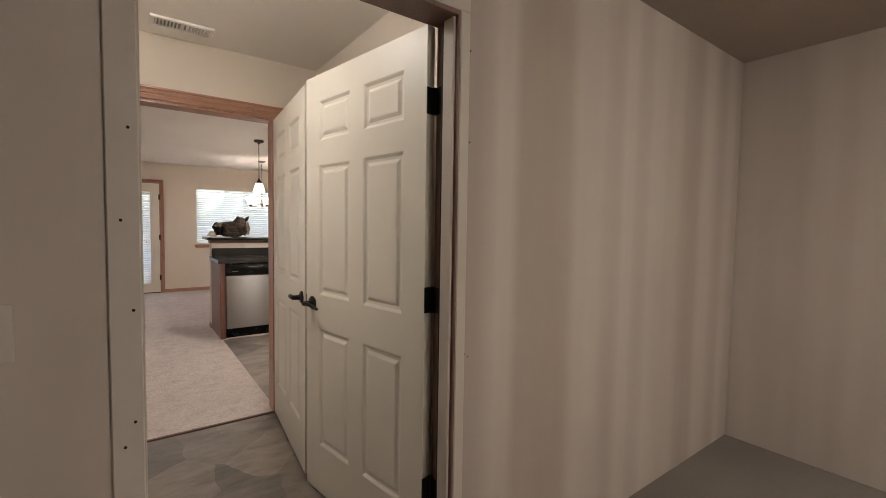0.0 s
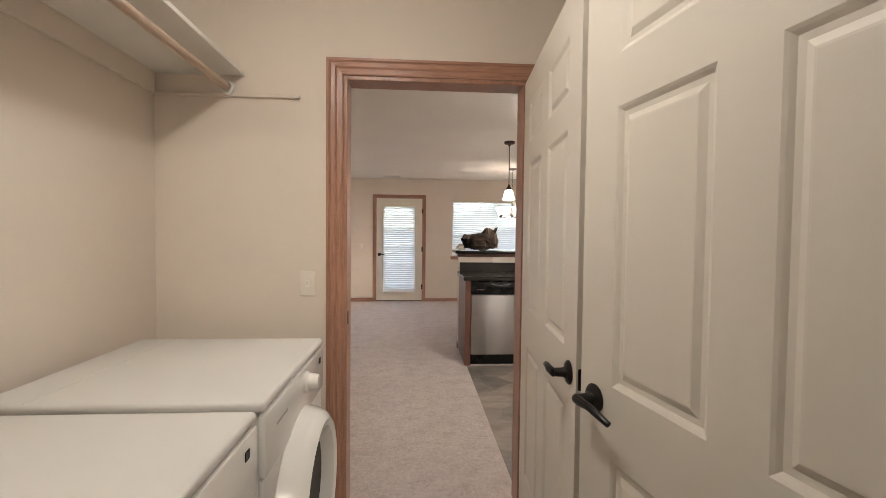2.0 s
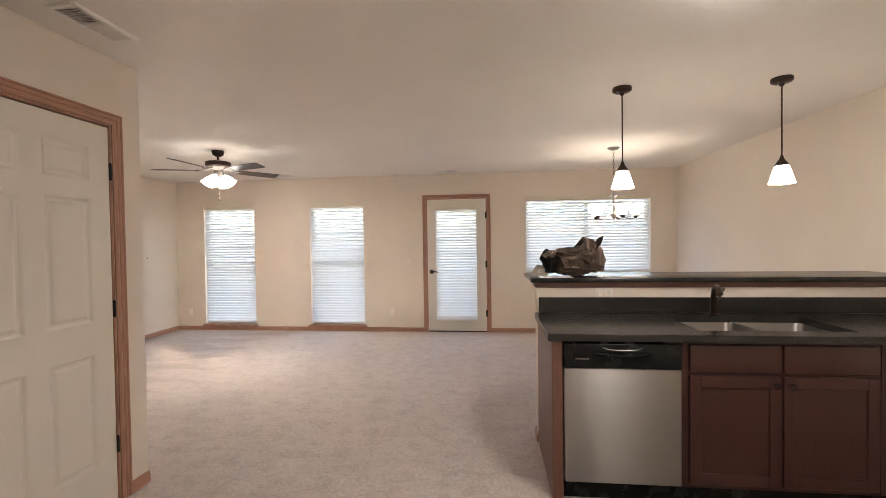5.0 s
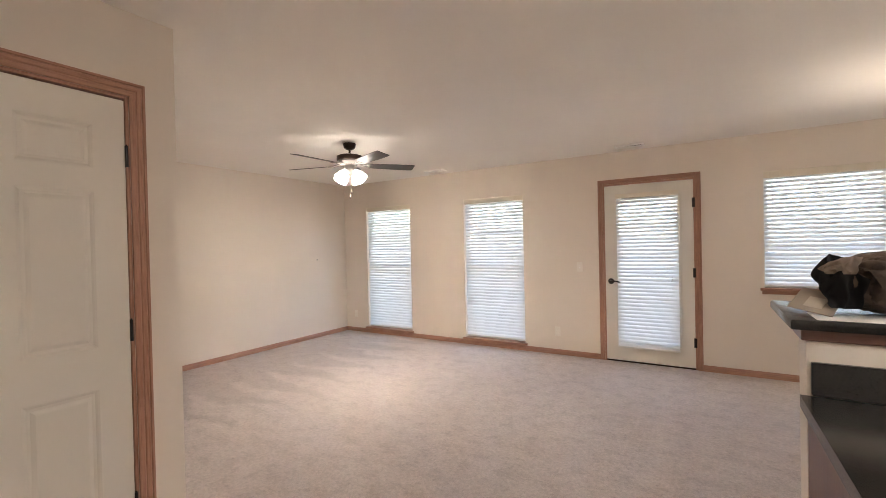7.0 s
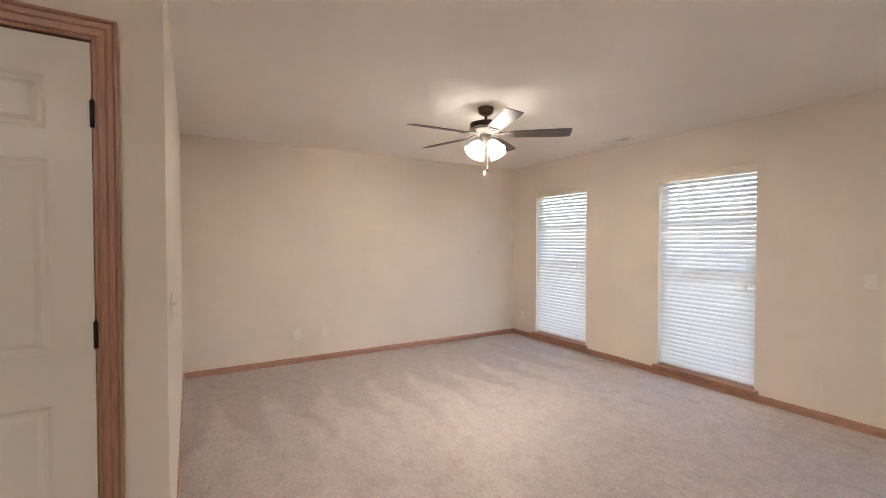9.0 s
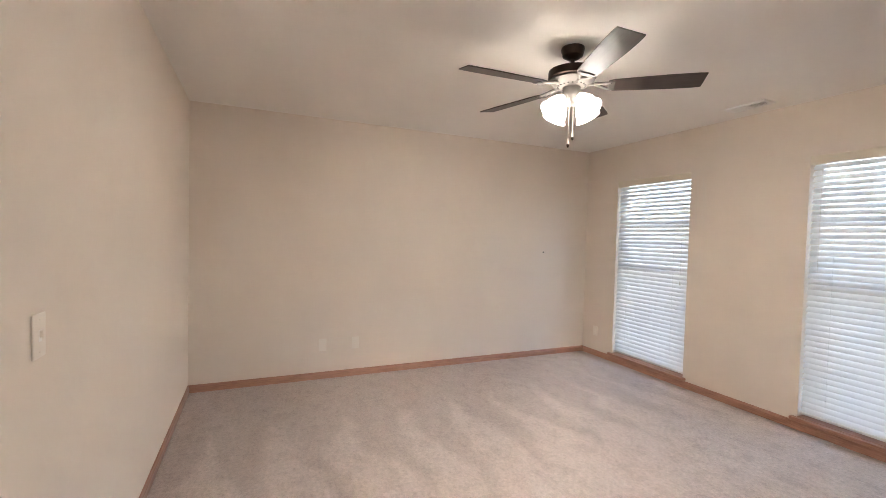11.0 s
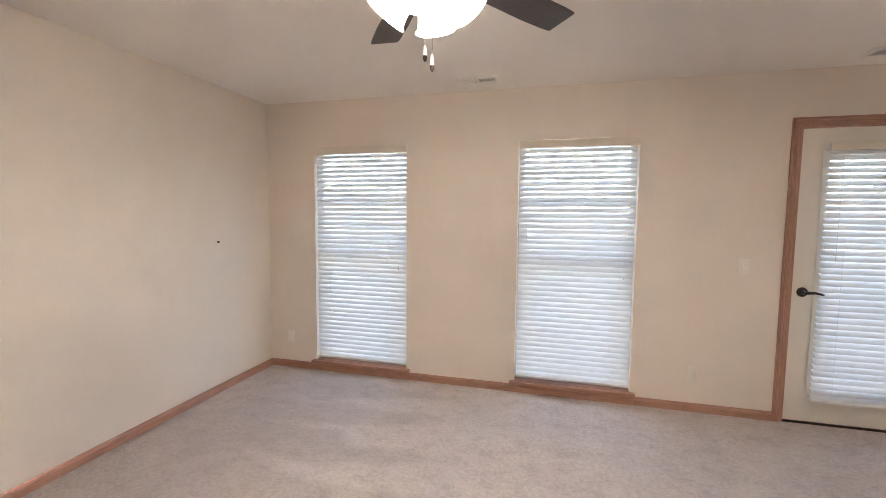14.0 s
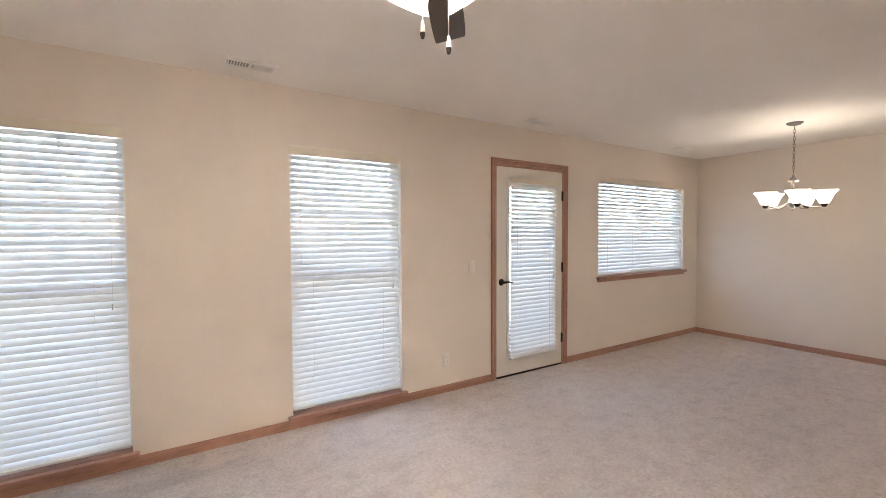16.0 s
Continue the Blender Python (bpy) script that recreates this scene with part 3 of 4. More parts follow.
# ---- windows and blinds ----
def slat_mesh(w, tilt):
    bm = B()
    n, d, th = 4, 0.05, 0.0028
    top, bot = [], []
    for i in range(n + 1):
        u = -d / 2 + d * i / n
        crown = 0.0065 * (1 - (2 * u / d) ** 2)
        for lst, off in ((top, th / 2), (bot, -th / 2)):
            y = u * math.cos(tilt) - (crown + off) * math.sin(tilt)
            z = u * math.sin(tilt) + (crown + off) * math.cos(tilt)
            lst.append((bm.verts.new((-w / 2, y, z)), bm.verts.new((w / 2, y, z))))
    for i in range(n):
        bm.faces.new((top[i][0], top[i + 1][0], top[i + 1][1], top[i][1]))
        bm.faces.new((bot[i][0], bot[i][1], bot[i + 1][1], bot[i + 1][0]))
    for i in (0, n):
        bm.faces.new((top[i][0], top[i][1], bot[i][1], bot[i][0]))
    for s in (0, 1):
        bm.faces.new([t[s] for t in top] + [b[s] for b in reversed(bot)])
    bmesh.ops.recalc_face_normals(bm, faces=bm.faces)
    me = bpy.data.meshes.new("slat")
    bm.to_mesh(me)
    bm.free()
    me.materials.append(M_SLAT)
    me.shade_smooth()
    me.set_sharp_from_angle(angle=radians(40))
    return me


def blind(x0, x1, z0, z1, y, label, tilt, valance=0.065, ladders=(0.18, 0.82), step=0.0418):
    root = thing("window_blind", ((x0 + x1) / 2, y, z0), label, "window blind", "horizontal slat blinds")
    w = x1 - x0
    h = z1 - z0
    part("valance", box(B(), -w / 2 - 0.002, -0.036, h - valance, w / 2 + 0.002, -0.026, h, 0.002), M_VALANCE, root, "cream valance board")
    part("head_rail", box(B(), -w / 2 + 0.006, -0.024, h - 0.05, w / 2 - 0.006, 0.026, h - 0.004, 0.002), M_WHITE, root)
    part("bottom_rail", box(B(), -w / 2 + 0.005, -0.024, 0.004, w / 2 - 0.005, 0.024, 0.022, 0.003), M_WHITE, root)
    me = slat_mesh(w - 0.012, tilt)
    n = int((h - 0.055 - 0.03) / step) + 1
    rng = random.Random(int(x0 * 100) + 7)
    for i in range(n):
        s = new("slat", me)
        s.parent = root
        s.matrix_local = pose(rng.uniform(-0.0015, 0.0015), 0, 0.04 + i * step + rng.uniform(-0.0012, 0.0012), rng.uniform(-1.3, 1.3), rng.uniform(-0.1, 0.1), 0)
    for q in ladders:
        for dy in (-0.026, 0.026):
            part("ladder_cord", box(B(), -w / 2 + w * q - 0.0004, dy - 0.0006, 0.02, -w / 2 + w * q + 0.0004, dy + 0.0006, h - 0.05), M_SLAT, root)
    bm = B()
    x = w / 2 - 0.07
    tube(bm, (x, -0.034, h - 0.06), (x, -0.034, h * 0.46), 0.0008, n=6)
    tube(bm, (x, -0.034, h * 0.46), (x, -0.034, h * 0.46 - 0.035), 0.004, 0.008, n=10)
    part("lift_cord", bm, M_WHITE, root, "white lift cord with a tassel")
    bm = B()
    tube(bm, (-x, -0.034, h - 0.06), (-x, -0.034, h * 0.56), 0.0013, n=8)
    part("tilt_wand", bm, M_WHITE, root)
    return root


M_VALANCE = surface("cream_valance", (0.76, 0.68, 0.55), 0.5, var=0.02)


def window(name, o, sill=True, slider=False):
    x0, x1, z0, z1 = o
    root = tagged(new(name), "white vinyl sash window in a drywall return", "window", kind="structure")
    y0, y1 = YN + 0.085, YN + 0.135
    f = 0.045
    bm = B()
    box(bm, x0, y0, z0, x0 + f, y1, z1, 0.003)
    box(bm, x1 - f, y0, z0, x1, y1, z1, 0.003)
    box(bm, x0 + f, y0, z1 - f, x1 - f, y1, z1, 0.003)
    box(bm, x0 + f, y0, z0, x1 - f, y1, z0 + f, 0.003)
    part("window_frame", bm, M_WHITE, root)
    if slider:
        xm = (x0 + x1) / 2
        part("meeting_rail", box(B(), xm - 0.03, y0 + 0.005, z0 + f, xm + 0.03, y1 - 0.005, z1 - f, 0.003), M_WHITE, root)
        panes = [(x0 + f, xm - 0.03, z0 + f, z1 - f), (xm + 0.03, x1 - f, z0 + f, z1 - f)]
    else:
        zm = z0 + (z1 - z0) * 0.52
        part("meeting_rail", box(B(), x0 + f, y0 + 0.005, zm - 0.025, x1 - f, y1 - 0.005, zm + 0.025, 0.003), M_WHITE, root)
        panes = [(x0 + f, x1 - f, z0 + f, zm - 0.025), (x0 + f, x1 - f, zm + 0.025, z1 - f)]
        a, b, c, d = panes[1]
        for q in (1 / 3, 2 / 3):
            xq = a + (b - a) * q
            part("muntin", box(B(), xq - 0.009, y0 + 0.019, c, xq + 0.009, y0 + 0.0215, d), M_WHITE, root)
        zq = (c + d) / 2
        part("muntin", box(B(), a, y0 + 0.016, zq - 0.009, b, y0 + 0.0188, zq + 0.009), M_WHITE, root)
    for a, b, c, d in panes:
        p = part("pane", box(B(), a, y0 + 0.022, c, b, y0 + 0.027, d), M_PANE, root)
        p.visible_shadow = False
    s = part("window_sill", box(B(), x0 - 0.035, YN - 0.045, z0 - 0.028, x1 + 0.035, YN - 0.001, z0, 0.004), M_OAKX, root, "oak window stool")
    part("sill_board", box(B(), x0 + 0.001, YN - 0.001, z0 - 0.02, x1 - 0.001, y0, z0 + 0.001), M_OAKX, root)
    return root


window("window_1", W1)
window("window_2", W2)
window("window_3", W3, slider=True)
TILT = radians(49)
BL_Y = YN + 0.038
blind(W1[0] + 0.004, W1[1] - 0.004, W1[2] + 0.018, W1[3] - 0.001, BL_Y, "white horizontal slat blind, lowered and half closed", TILT)
blind(W2[0] + 0.004, W2[1] - 0.004, W2[2] + 0.018, W2[3] - 0.001, BL_Y, "white horizontal slat blind, lowered and half closed", TILT)
blind(W3[0] + 0.004, W3[1] - 0.004, W3[2] + 0.004, W3[3] - 0.001, BL_Y, "wide white horizontal slat blind, lowered over the dining window", TILT, ladders=(0.1, 0.37, 0.63, 0.9))
for x0, x1, z in ((W3[0], W3[1], W3[2]),):
    structure("trim_apron", box(B(), x0 - 0.02, YN - 0.013, z - 0.062, x1 + 0.02, YN, z - 0.028, 0.003), M_OAKX, "narrow oak apron under the window stool", "trim")

# patio door with a glazed light and its own blind
root = tagged(new("door_patio"), "white glazed exterior door, closed, with a slat blind", "door", kind="structure")
px0, px1, pz0, pz1 = DX[0] + 0.0208, DX[1] - 0.0208, 0.018, DX[3] - 0.024
gx0, gx1, gz0, gz1 = px0 + 0.15, px1 - 0.15, 0.26, 1.88
py0, py1 = YN + 0.004, YN + 0.048
bm = wall_run(B(), "x", py0, py1, px0, px1, pz0, pz1, [(gx0, gx1, gz0, gz1)])
part("door_leaf", bm, M_DOOR, root)
bm = B()
for a, b, c, d in ((gx0 - 0.03, gx0 + 0.012, gz0 - 0.03, gz1 + 0.03), (gx1 - 0.012, gx1 + 0.03, gz0 - 0.03, gz1 + 0.03)):
    box(bm, a, py0 - 0.010, c, b, py0, d, 0.004)
for c, d in ((gz0 - 0.03, gz0 + 0.012), (gz1 - 0.012, gz1 + 0.03)):
    box(bm, gx0 + 0.012, py0 - 0.010, c, gx1 - 0.012, py0, d, 0.004)
part("light_frame", bm, M_DOOR, root)
pane = part("pane", box(B(), gx0, py0 + 0.018, gz0, gx1, py0 + 0.024, gz1), M_PANE, root)
pane.visible_shadow = False
lever(root, px0 + 0.06, py0, 0.935, -1, 1)
for z in (1.80, 1.045, 0.29):
    bm2 = B()
    tube(bm2, (px1 + 0.004, py0 - 0.006, z - 0.05), (px1 + 0.004, py0 - 0.006, z + 0.05), 0.008, n=10)
    box(bm2, px1 - 0.012, py0 - 0.006, z - 0.05, px1 + 0.016, py0 - 0.002, z + 0.05)
    part("hinge", bm2, M_BLACK, root, "black hinge knuckle")
part("threshold", box(B(), DX[0] + 0.02, YN - 0.004, 0.0, DX[1] - 0.02, YN + WALL_T, 0.016, 0.003), M_BRONZE, root, "dark metal threshold")
blind(gx0 - 0.02, gx1 + 0.014, 0.175, 1.94, YN - 0.035, "white slat blind mounted on the glazed door, half closed", TILT, valance=0.05)


# ---- laundry ----
def machine(y0, y1, label, controls):
    x0, x1, h = XL0 + 0.07, -0.106, 0.898
    root = thing("washing_machine" if controls == "washer" else "clothes_dryer", (x1, (y0 + y1) / 2, 0.0), label, "washing machine" if controls == "washer" else "clothes dryer")
    w = (y1 - y0) / 2
    d = x1 - x0
    part("body", box(B(), -d, -w, 0.02, -0.012, w, h - 0.032, 0.012, 2), M_ENAMEL, root)
    bm = B()
    box(bm, -d, -w - 0.001, h - 0.030, 0.004, w + 0.001, h, 0.011, 3)
    part("top_panel", bm, M_ENAMEL, root, "white enamel lid", True)
    part("top_crease", box(B(), -d + 0.13, -w + 0.01, h - 0.001, -d + 0.134, w - 0.01, h + 0.0012), M_ENAMEL, root)
    bm = B()
    box(bm, -0.014, -w + 0.002, h - 0.20, 0.008, w - 0.002, h - 0.033, 0.008, 2)
    part("control_panel", bm, M_GLOSS, root, "", True)
    part("front_panel", box(B(), -0.014, -w + 0.003, 0.03, 0.0, w - 0.003, h - 0.205, 0.006, 2), M_ENAMEL, root)
    ky = w * 0.15
    bm = B()
    lathe(bm, [(0.036, 0.0), (0.036, 0.010), (0.030, 0.016), (0.026, 0.042), (0.022, 0.048), (0.0, 0.049)], 26, (0.007, ky, h - 0.082), pose(0, 0, 0, 0, 90, 0))
    part("dial", bm, M_GLOSS, root, "white round dial", True)
    if controls == "washer":
        bm = B()
        box(bm, 0.002, -w + 0.025, h - 0.185, 0.016, -w + 0.215, h - 0.118, 0.008, 3)
        part("detergent_drawer", bm, M_GLOSS, root, "", True)
    part("badge", box(B(), 0.0075, w - 0.085, h - 0.085, 0.0095, w - 0.06, h - 0.062, 0.002), M_BLACKPL, root, "small black display")
    part("lettering", box(B(), 0.0078, -w + 0.09, h - 0.098, 0.0088, -w + 0.19, h - 0.091), M_NICKEL, root, "grey maker's lettering")
    zc, R = 0.455, 0.275
    bm = B()
    lathe(bm, [(R * 0.66, 0.004), (R * 0.69, 0.050), (R * 0.76, 0.078), (R * 0.85, 0.084), (R * 0.94, 0.066), (R, 0.036), (R * 1.03, 0.0)], 40, (0.0, 0.0, zc), pose(0, 0, 0, 0, 90, 0))
    ring = part("door_ring", bm, M_GLOSS, root, "thick white round door ring", True)
    bm = B()
    lathe(bm, [(R * 0.675, 0.034), (R * 0.55, 0.020), (R * 0.3, 0.006), (0.0, 0.002)], 36, (0.0, 0.0, zc), pose(0, 0, 0, 0, 90, 0))
    part("door_glass", bm, M_GLASSDK, ring, "dark domed door glass", True)
    part("kick_panel", box(B(), -0.02, -w + 0.004, 0.005, -0.006, w - 0.004, 0.075, 0.003), M_ENAMEL, root)
    for sx in (-d + 0.05, -0.06):
        for sy in (-w + 0.05, w - 0.05):
            bm = B()
            tube(bm, (sx, sy, -0.008), (sx, sy, 0.024), 0.02, n=12)
            part("foot", bm, M_BLACKPL, root)
    return root


machine(1.462, 2.150, "white front-loading washer with a round door", "washer")
machine(2.197, 2.885, "white front-loading dryer with a round door beside the washer", "dryer")

shelf = thing("closet_shelf", (XL0, 0, 0), "white painted wall shelf with a wooden hanging rod", "shelf")
part("board", box(B(), 0.001, YG1 + 0.005, 2.035, 0.395, YL0 - 0.001, 2.053, 0.002), M_WHITE, shelf)
part("cleat", box(B(), 0.001, YG1 + 0.005, 1.945, 0.019, YL0 - 0.02, 2.035, 0.002), M_WALL, shelf)
part("end_cleat", box(B(), 0.001, YL0 - 0.016, 1.940, 0.642, YL0 - 0.001, 1.955, 0.002), M_WALL, shelf, "wall-coloured end cleat")
bm = B()
tube(bm, (0.33, YG1 + 0.01, 1.975), (0.33, YL0 - 0.024, 1.975), 0.0165, n=18)
part("hanging_rod", bm, wood("rod_wood", (0.50, 0.36, 0.27), (0.62, 0.47, 0.36), "y", 0.5), shelf, "light wooden hanging rod", True)
bm = B()
lathe(bm, [(0.0, 0.0), (0.03, 0.0), (0.03, 0.012), (0.021, 0.014), (0.021, 0.024)], 20, (0.33, YL0 - 0.019, 1.975), pose(0, 0, 0, 90))
part("rod_socket", bm, M_WHITE, shelf, "", True)


def cover_plate(name, at, rz, kind, label, group, mat=None):
    """A wall plate whose back lies on the plane y = 0 and whose face points to -y."""
    root = thing(name, at, label, "light switch" if kind == "switch" else "electrical outlet", group, rz)
    part("plate", box(B(), -0.035, -0.006, -0.0575, 0.035, 0.0, 0.0575, 0.003, 2), mat or M_PLATE, root, "", True)
    if kind == "switch":
        bm = B()
        box(bm, -0.005, -0.016, -0.004, 0.005, -0.005, 0.014, 0.002)
        part("toggle", bm, mat or M_PLATE, root)
        part("toggle_slot", box(B(), -0.008, -0.0066, -0.015, 0.008, -0.0055, 0.015), M_VENT, root)
    elif kind == "outlet":
        for z in (0.02, -0.02):
            part("socket", box(B(), -0.016, -0.0085, z - 0.014, 0.016, -0.005, z + 0.014, 0.005), mat or M_PLATE, root)
    for z in ((0.042, -0.042) if kind == "switch" else (0.0,)):
        bm = B()
        tube(bm, (0, -0.0072, z), (0, -0.005, z), 0.003, n=8)
        part("plate_screw", bm, mat or M_PLATE, root)
    return root


bm = B()
box(bm, LO[0] + 0.018, 3.117, 0.905, LO[0] + 0.0195, 3.145, 0.965, 0.0005)
tagged(part("strike_plate", bm, M_BLACK), "black strike plate let into the doorway jamb", "strike plate")
cover_plate("light_switch", (-0.215, YL0, 1.10), 0, "switch", "cream toggle switch plate beside the doorway", "light switches")
cover_plate("light_switch", (-0.79, YN, 1.10), 0, "switch", "cream toggle switch plate beside the patio door", "light switches")
cover_plate("light_switch", (-1.99, YA, 1.10), 180, "switch", "cream toggle switch plate on the bay wall", "light switches")
cover_plate("light_switch", (-0.232, YG0, 1.112), 0, "switch", "unpainted switch plate on the drywall", "light switches", M_PRIME)
cover_plate("outlet", (XW, 6.48, 0.32), 90, "blank", "cream blank cover plate low on the wall", "wall outlets")
cover_plate("outlet", (XW, 6.79, 0.32), 90, "outlet", "cream duplex outlet low on the wall", "wall outlets")
cover_plate("outlet", (-1.075, YN, 0.29), 0, "outlet", "cream duplex outlet between window and door", "wall outlets")
cover_plate("outlet", (-4.472, YN, 0.29), 0, "outlet", "cream duplex outlet in the corner", "wall outlets")
bm = B()
tube(bm, (XW, 8.98, 1.215), (XW + 0.012, 8.98, 1.217), 0.0075, n=10)
tagged(part("wall_anchor", bm, M_BLACK), "small dark cable stub poking out of the wall", "wall anchor")


def ceiling_vent(cx, cy, lx, ly, label):
    root = thing("ceiling_vent", (cx, cy, CEIL), label, "ceiling vent", "ceiling registers")
    bm = B()
    f = 0.022
    box(bm, -lx / 2, -ly / 2, -0.013, lx / 2, -ly / 2 + f, 0, 0.002)
    box(bm, -lx / 2, ly / 2 - f, -0.013, lx / 2, ly / 2, 0, 0.002)
    box(bm, -lx / 2, -ly / 2 + f, -0.013, -lx / 2 + f, ly / 2 - f, 0, 0.002)
    box(bm, lx / 2 - f, -ly / 2 + f, -0.013, lx / 2, ly / 2 - f, 0, 0.002)
    box(bm, -0.008, -ly / 2 + f, -0.012, 0.008, ly / 2 - f, 0)
    part("frame", bm, M_VENT, root)
    # flat sheet whose darker colour stands for the shade inside the duct
    part("backing", box(B(), -lx / 2 + f, -ly / 2 + f, -0.0015, lx / 2 - f, ly / 2 - f, -0.0003), M_VENTIN, root, "flat sheet toned as the shade of the duct behind the slats")
    n = int((lx - 2 * f) / 0.016)
    for i in range(n):
        x = -lx / 2 + f + (i + 0.5) * (lx - 2 * f) / n
        if abs(x) < 0.012:
            continue
        bm = B()
        s = 0.8 if x < 0 else -0.8
        box(bm, -0.0009, -ly / 2 + f, -0.0125, 0.0009, ly / 2 - f, -0.0015)
        for v in bm.verts:
            v.co.x += s * (v.co.z + 0.007)
        ob = part("slat", bm, M_VENT, root)
        ob.location.x = x
    return root


ceiling_vent(0.243, 2.885, 0.31, 0.148, "white metal ceiling register near the doorway")
ceiling_vent(-2.675, 9.345, 0.30, 0.135, "white metal ceiling register by the window wall")
ceiling_vent(-0.168, 9.355, 0.30, 0.135, "white metal ceiling register above the patio door")
ceiling_vent(2.235, 9.345, 0.30, 0.135, "white metal ceiling register above the dining window")
v = ceiling_vent(-1.325, 4.86, 0.33, 0.15, "white metal ceiling register beside the closet wall")
v.rotation_euler.z = radians(90)

# ceiling fixture of the laundry; added fill lamps for garage and kitchen follow
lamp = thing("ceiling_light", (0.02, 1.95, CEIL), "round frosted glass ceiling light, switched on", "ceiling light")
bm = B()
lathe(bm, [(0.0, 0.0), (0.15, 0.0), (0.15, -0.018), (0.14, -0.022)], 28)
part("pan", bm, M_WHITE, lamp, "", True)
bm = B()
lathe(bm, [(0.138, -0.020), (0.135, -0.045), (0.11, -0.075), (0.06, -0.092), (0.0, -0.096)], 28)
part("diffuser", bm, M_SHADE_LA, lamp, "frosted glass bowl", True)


def fill_lamp(name, at, lx, ly, mat, label):
    """An added fill lamp built as a shallow ceiling fixture with a wrap-around diffuser."""
    root = thing(name, at, label, "ceiling light")
    part("housing", box(B(), -lx / 2, -ly / 2, -0.03, lx / 2, ly / 2, 0.0, 0.004), M_WHITE, root)
    bm = B()
    box(bm, -lx / 2 + 0.02, -ly / 2 + 0.012, -0.085, lx / 2 - 0.02, ly / 2 - 0.012, -0.03, 0.02, 3)
    part("diffuser", bm, mat, root, "white ribbed diffuser", True)
    return root


# lamp added out of view, behind the start, to brighten the garage drywall
fill_lamp("garage_fill_light", (1.55, -1.3, GZ1), 1.22, 0.2, M_FILL_GA, "unseen fill lamp added on the garage ceiling, shaped as a strip light")
# added, unseen lamp that lifts the kitchen and the rooms beyond it
fill_lamp("kitchen_fill_light", (1.52, 4.25, CEIL), 0.36, 1.22, M_FILL_KI, "unseen fill lamp added on the kitchen ceiling, shaped as a fluorescent light")


# ---- kitchen peninsula ----
CF = 5.40            # cabinet fronts
HW = (0.790, 6.055, XE, 6.175)
CT = 0.912
structure("wall_half", box(B(), HW[0], HW[1], 0, HW[2], HW[3], 1.085), M_WALL, "cream painted half wall behind the counter", "wall")
baseboard("baseboard", XE, HW[3], HW[0], HW[3])
baseboard("baseboard", HW[0], HW[3], HW[0], HW[1])
bm = B()
box(bm, HW[0] - 0.014, HW[1] - 0.016, 1.080, XE, HW[3] + 0.016, 1.117, 0.003)
structure("trim_bar", bm, M_CHENDX, "dark cherry trim under the bar top", "trim")
bar = tagged(part("bar_top", box(B(), HW[0] - 0.045, HW[1] - 0.055, 1.117, XE - 0.002, 6.49, 1.150, 0.008, 2), M_GRANITE, None, "", True), "dark speckled stone raised bar top on the half wall", "countertop")
CX = 0.77
ct = thing("countertop", (0, 0, CT), "dark speckled stone kitchen worktop with a cut-out sink", "countertop")
SX0, SX1, SY0, SY1 = 1.58, 2.36, 5.47, 5.90
for x0, x1, y0, y1 in ((CX, SX0, 5.352, HW[1] - 0.022), (SX1, XE - 0.002, 5.352, HW[1] - 0.022), (SX0, SX1, 5.352, SY0), (SX0, SX1, SY1, HW[1] - 0.022)):
    part("worktop", box(B(), x0, y0, -0.038, x1, y1, 0), M_GRANITE, ct)
part("backsplash", box(B(), 0.800, HW[1] - 0.021, 0.0, XE - 0.002, HW[1] - 0.001, 0.102, 0.003), M_GRANITE, ct)
part("edge_nosing", box(B(), CX - 0.002, 5.345, -0.038, XE - 0.002, 5.352, 0.0, 0.003), M_GRANITE, ct)

sink = thing("kitchen_sink", ((SX0 + SX1) / 2, (SY0 + SY1) / 2, CT), "double-bowl stainless steel sink set in the worktop", "sink")
w2, d2 = (SX1 - SX0) / 2, (SY1 - SY0) / 2
part("divider", box(B(), -0.012, -d2 + 0.01, -0.10, 0.012, d2 - 0.01, -0.030, 0.006, 2), M_STEEL, sink, "", True)
for a, b in ((-w2 + 0.006, -0.01), (0.01, w2 - 0.006)):
    bm = B()
    rings = []
    for ins, z in ((0.0, -0.036), (0.004, -0.05), (0.012, -0.16), (0.04, -0.178), (0.10, -0.181)):
        x0, x1, y0, y1 = a + ins, b - ins, -d2 + 0.006 + ins, d2 - 0.006 - ins
        rr = min(0.05, (x1 - x0) / 2.2, (y1 - y0) / 2.2)
        ring = []
        for cx, cy, s in ((x1 - rr, y1 - rr, 0), (x0 + rr, y1 - rr, 90), (x0 + rr, y0 + rr, 180), (x1 - rr, y0 + rr, 270)):
            for k in range(6):
                q = radians(s + 18 * k)
                ring.append(bm.verts.new((cx + rr * math.cos(q), cy + rr * math.sin(q), z)))
        rings.append(ring)
    for lo, hi in zip(rings, rings[1:]):
        n = len(lo)
        for i in range(n):
            bm.faces.new((lo[i], lo[(i + 1) % n], hi[(i + 1) % n], hi[i]))
    bm.faces.new(rings[-1])
    part("bowl", bm, M_STEEL, sink, "", True)
    bm = B()
    lathe(bm, [(0.0, 0.0), (0.04, 0.0), (0.042, 0.003), (0.03, 0.004), (0.0, 0.002)], 18, ((a + b) / 2, 0, -0.181))
    part("drain", bm, M_NICKEL, sink, "", True)

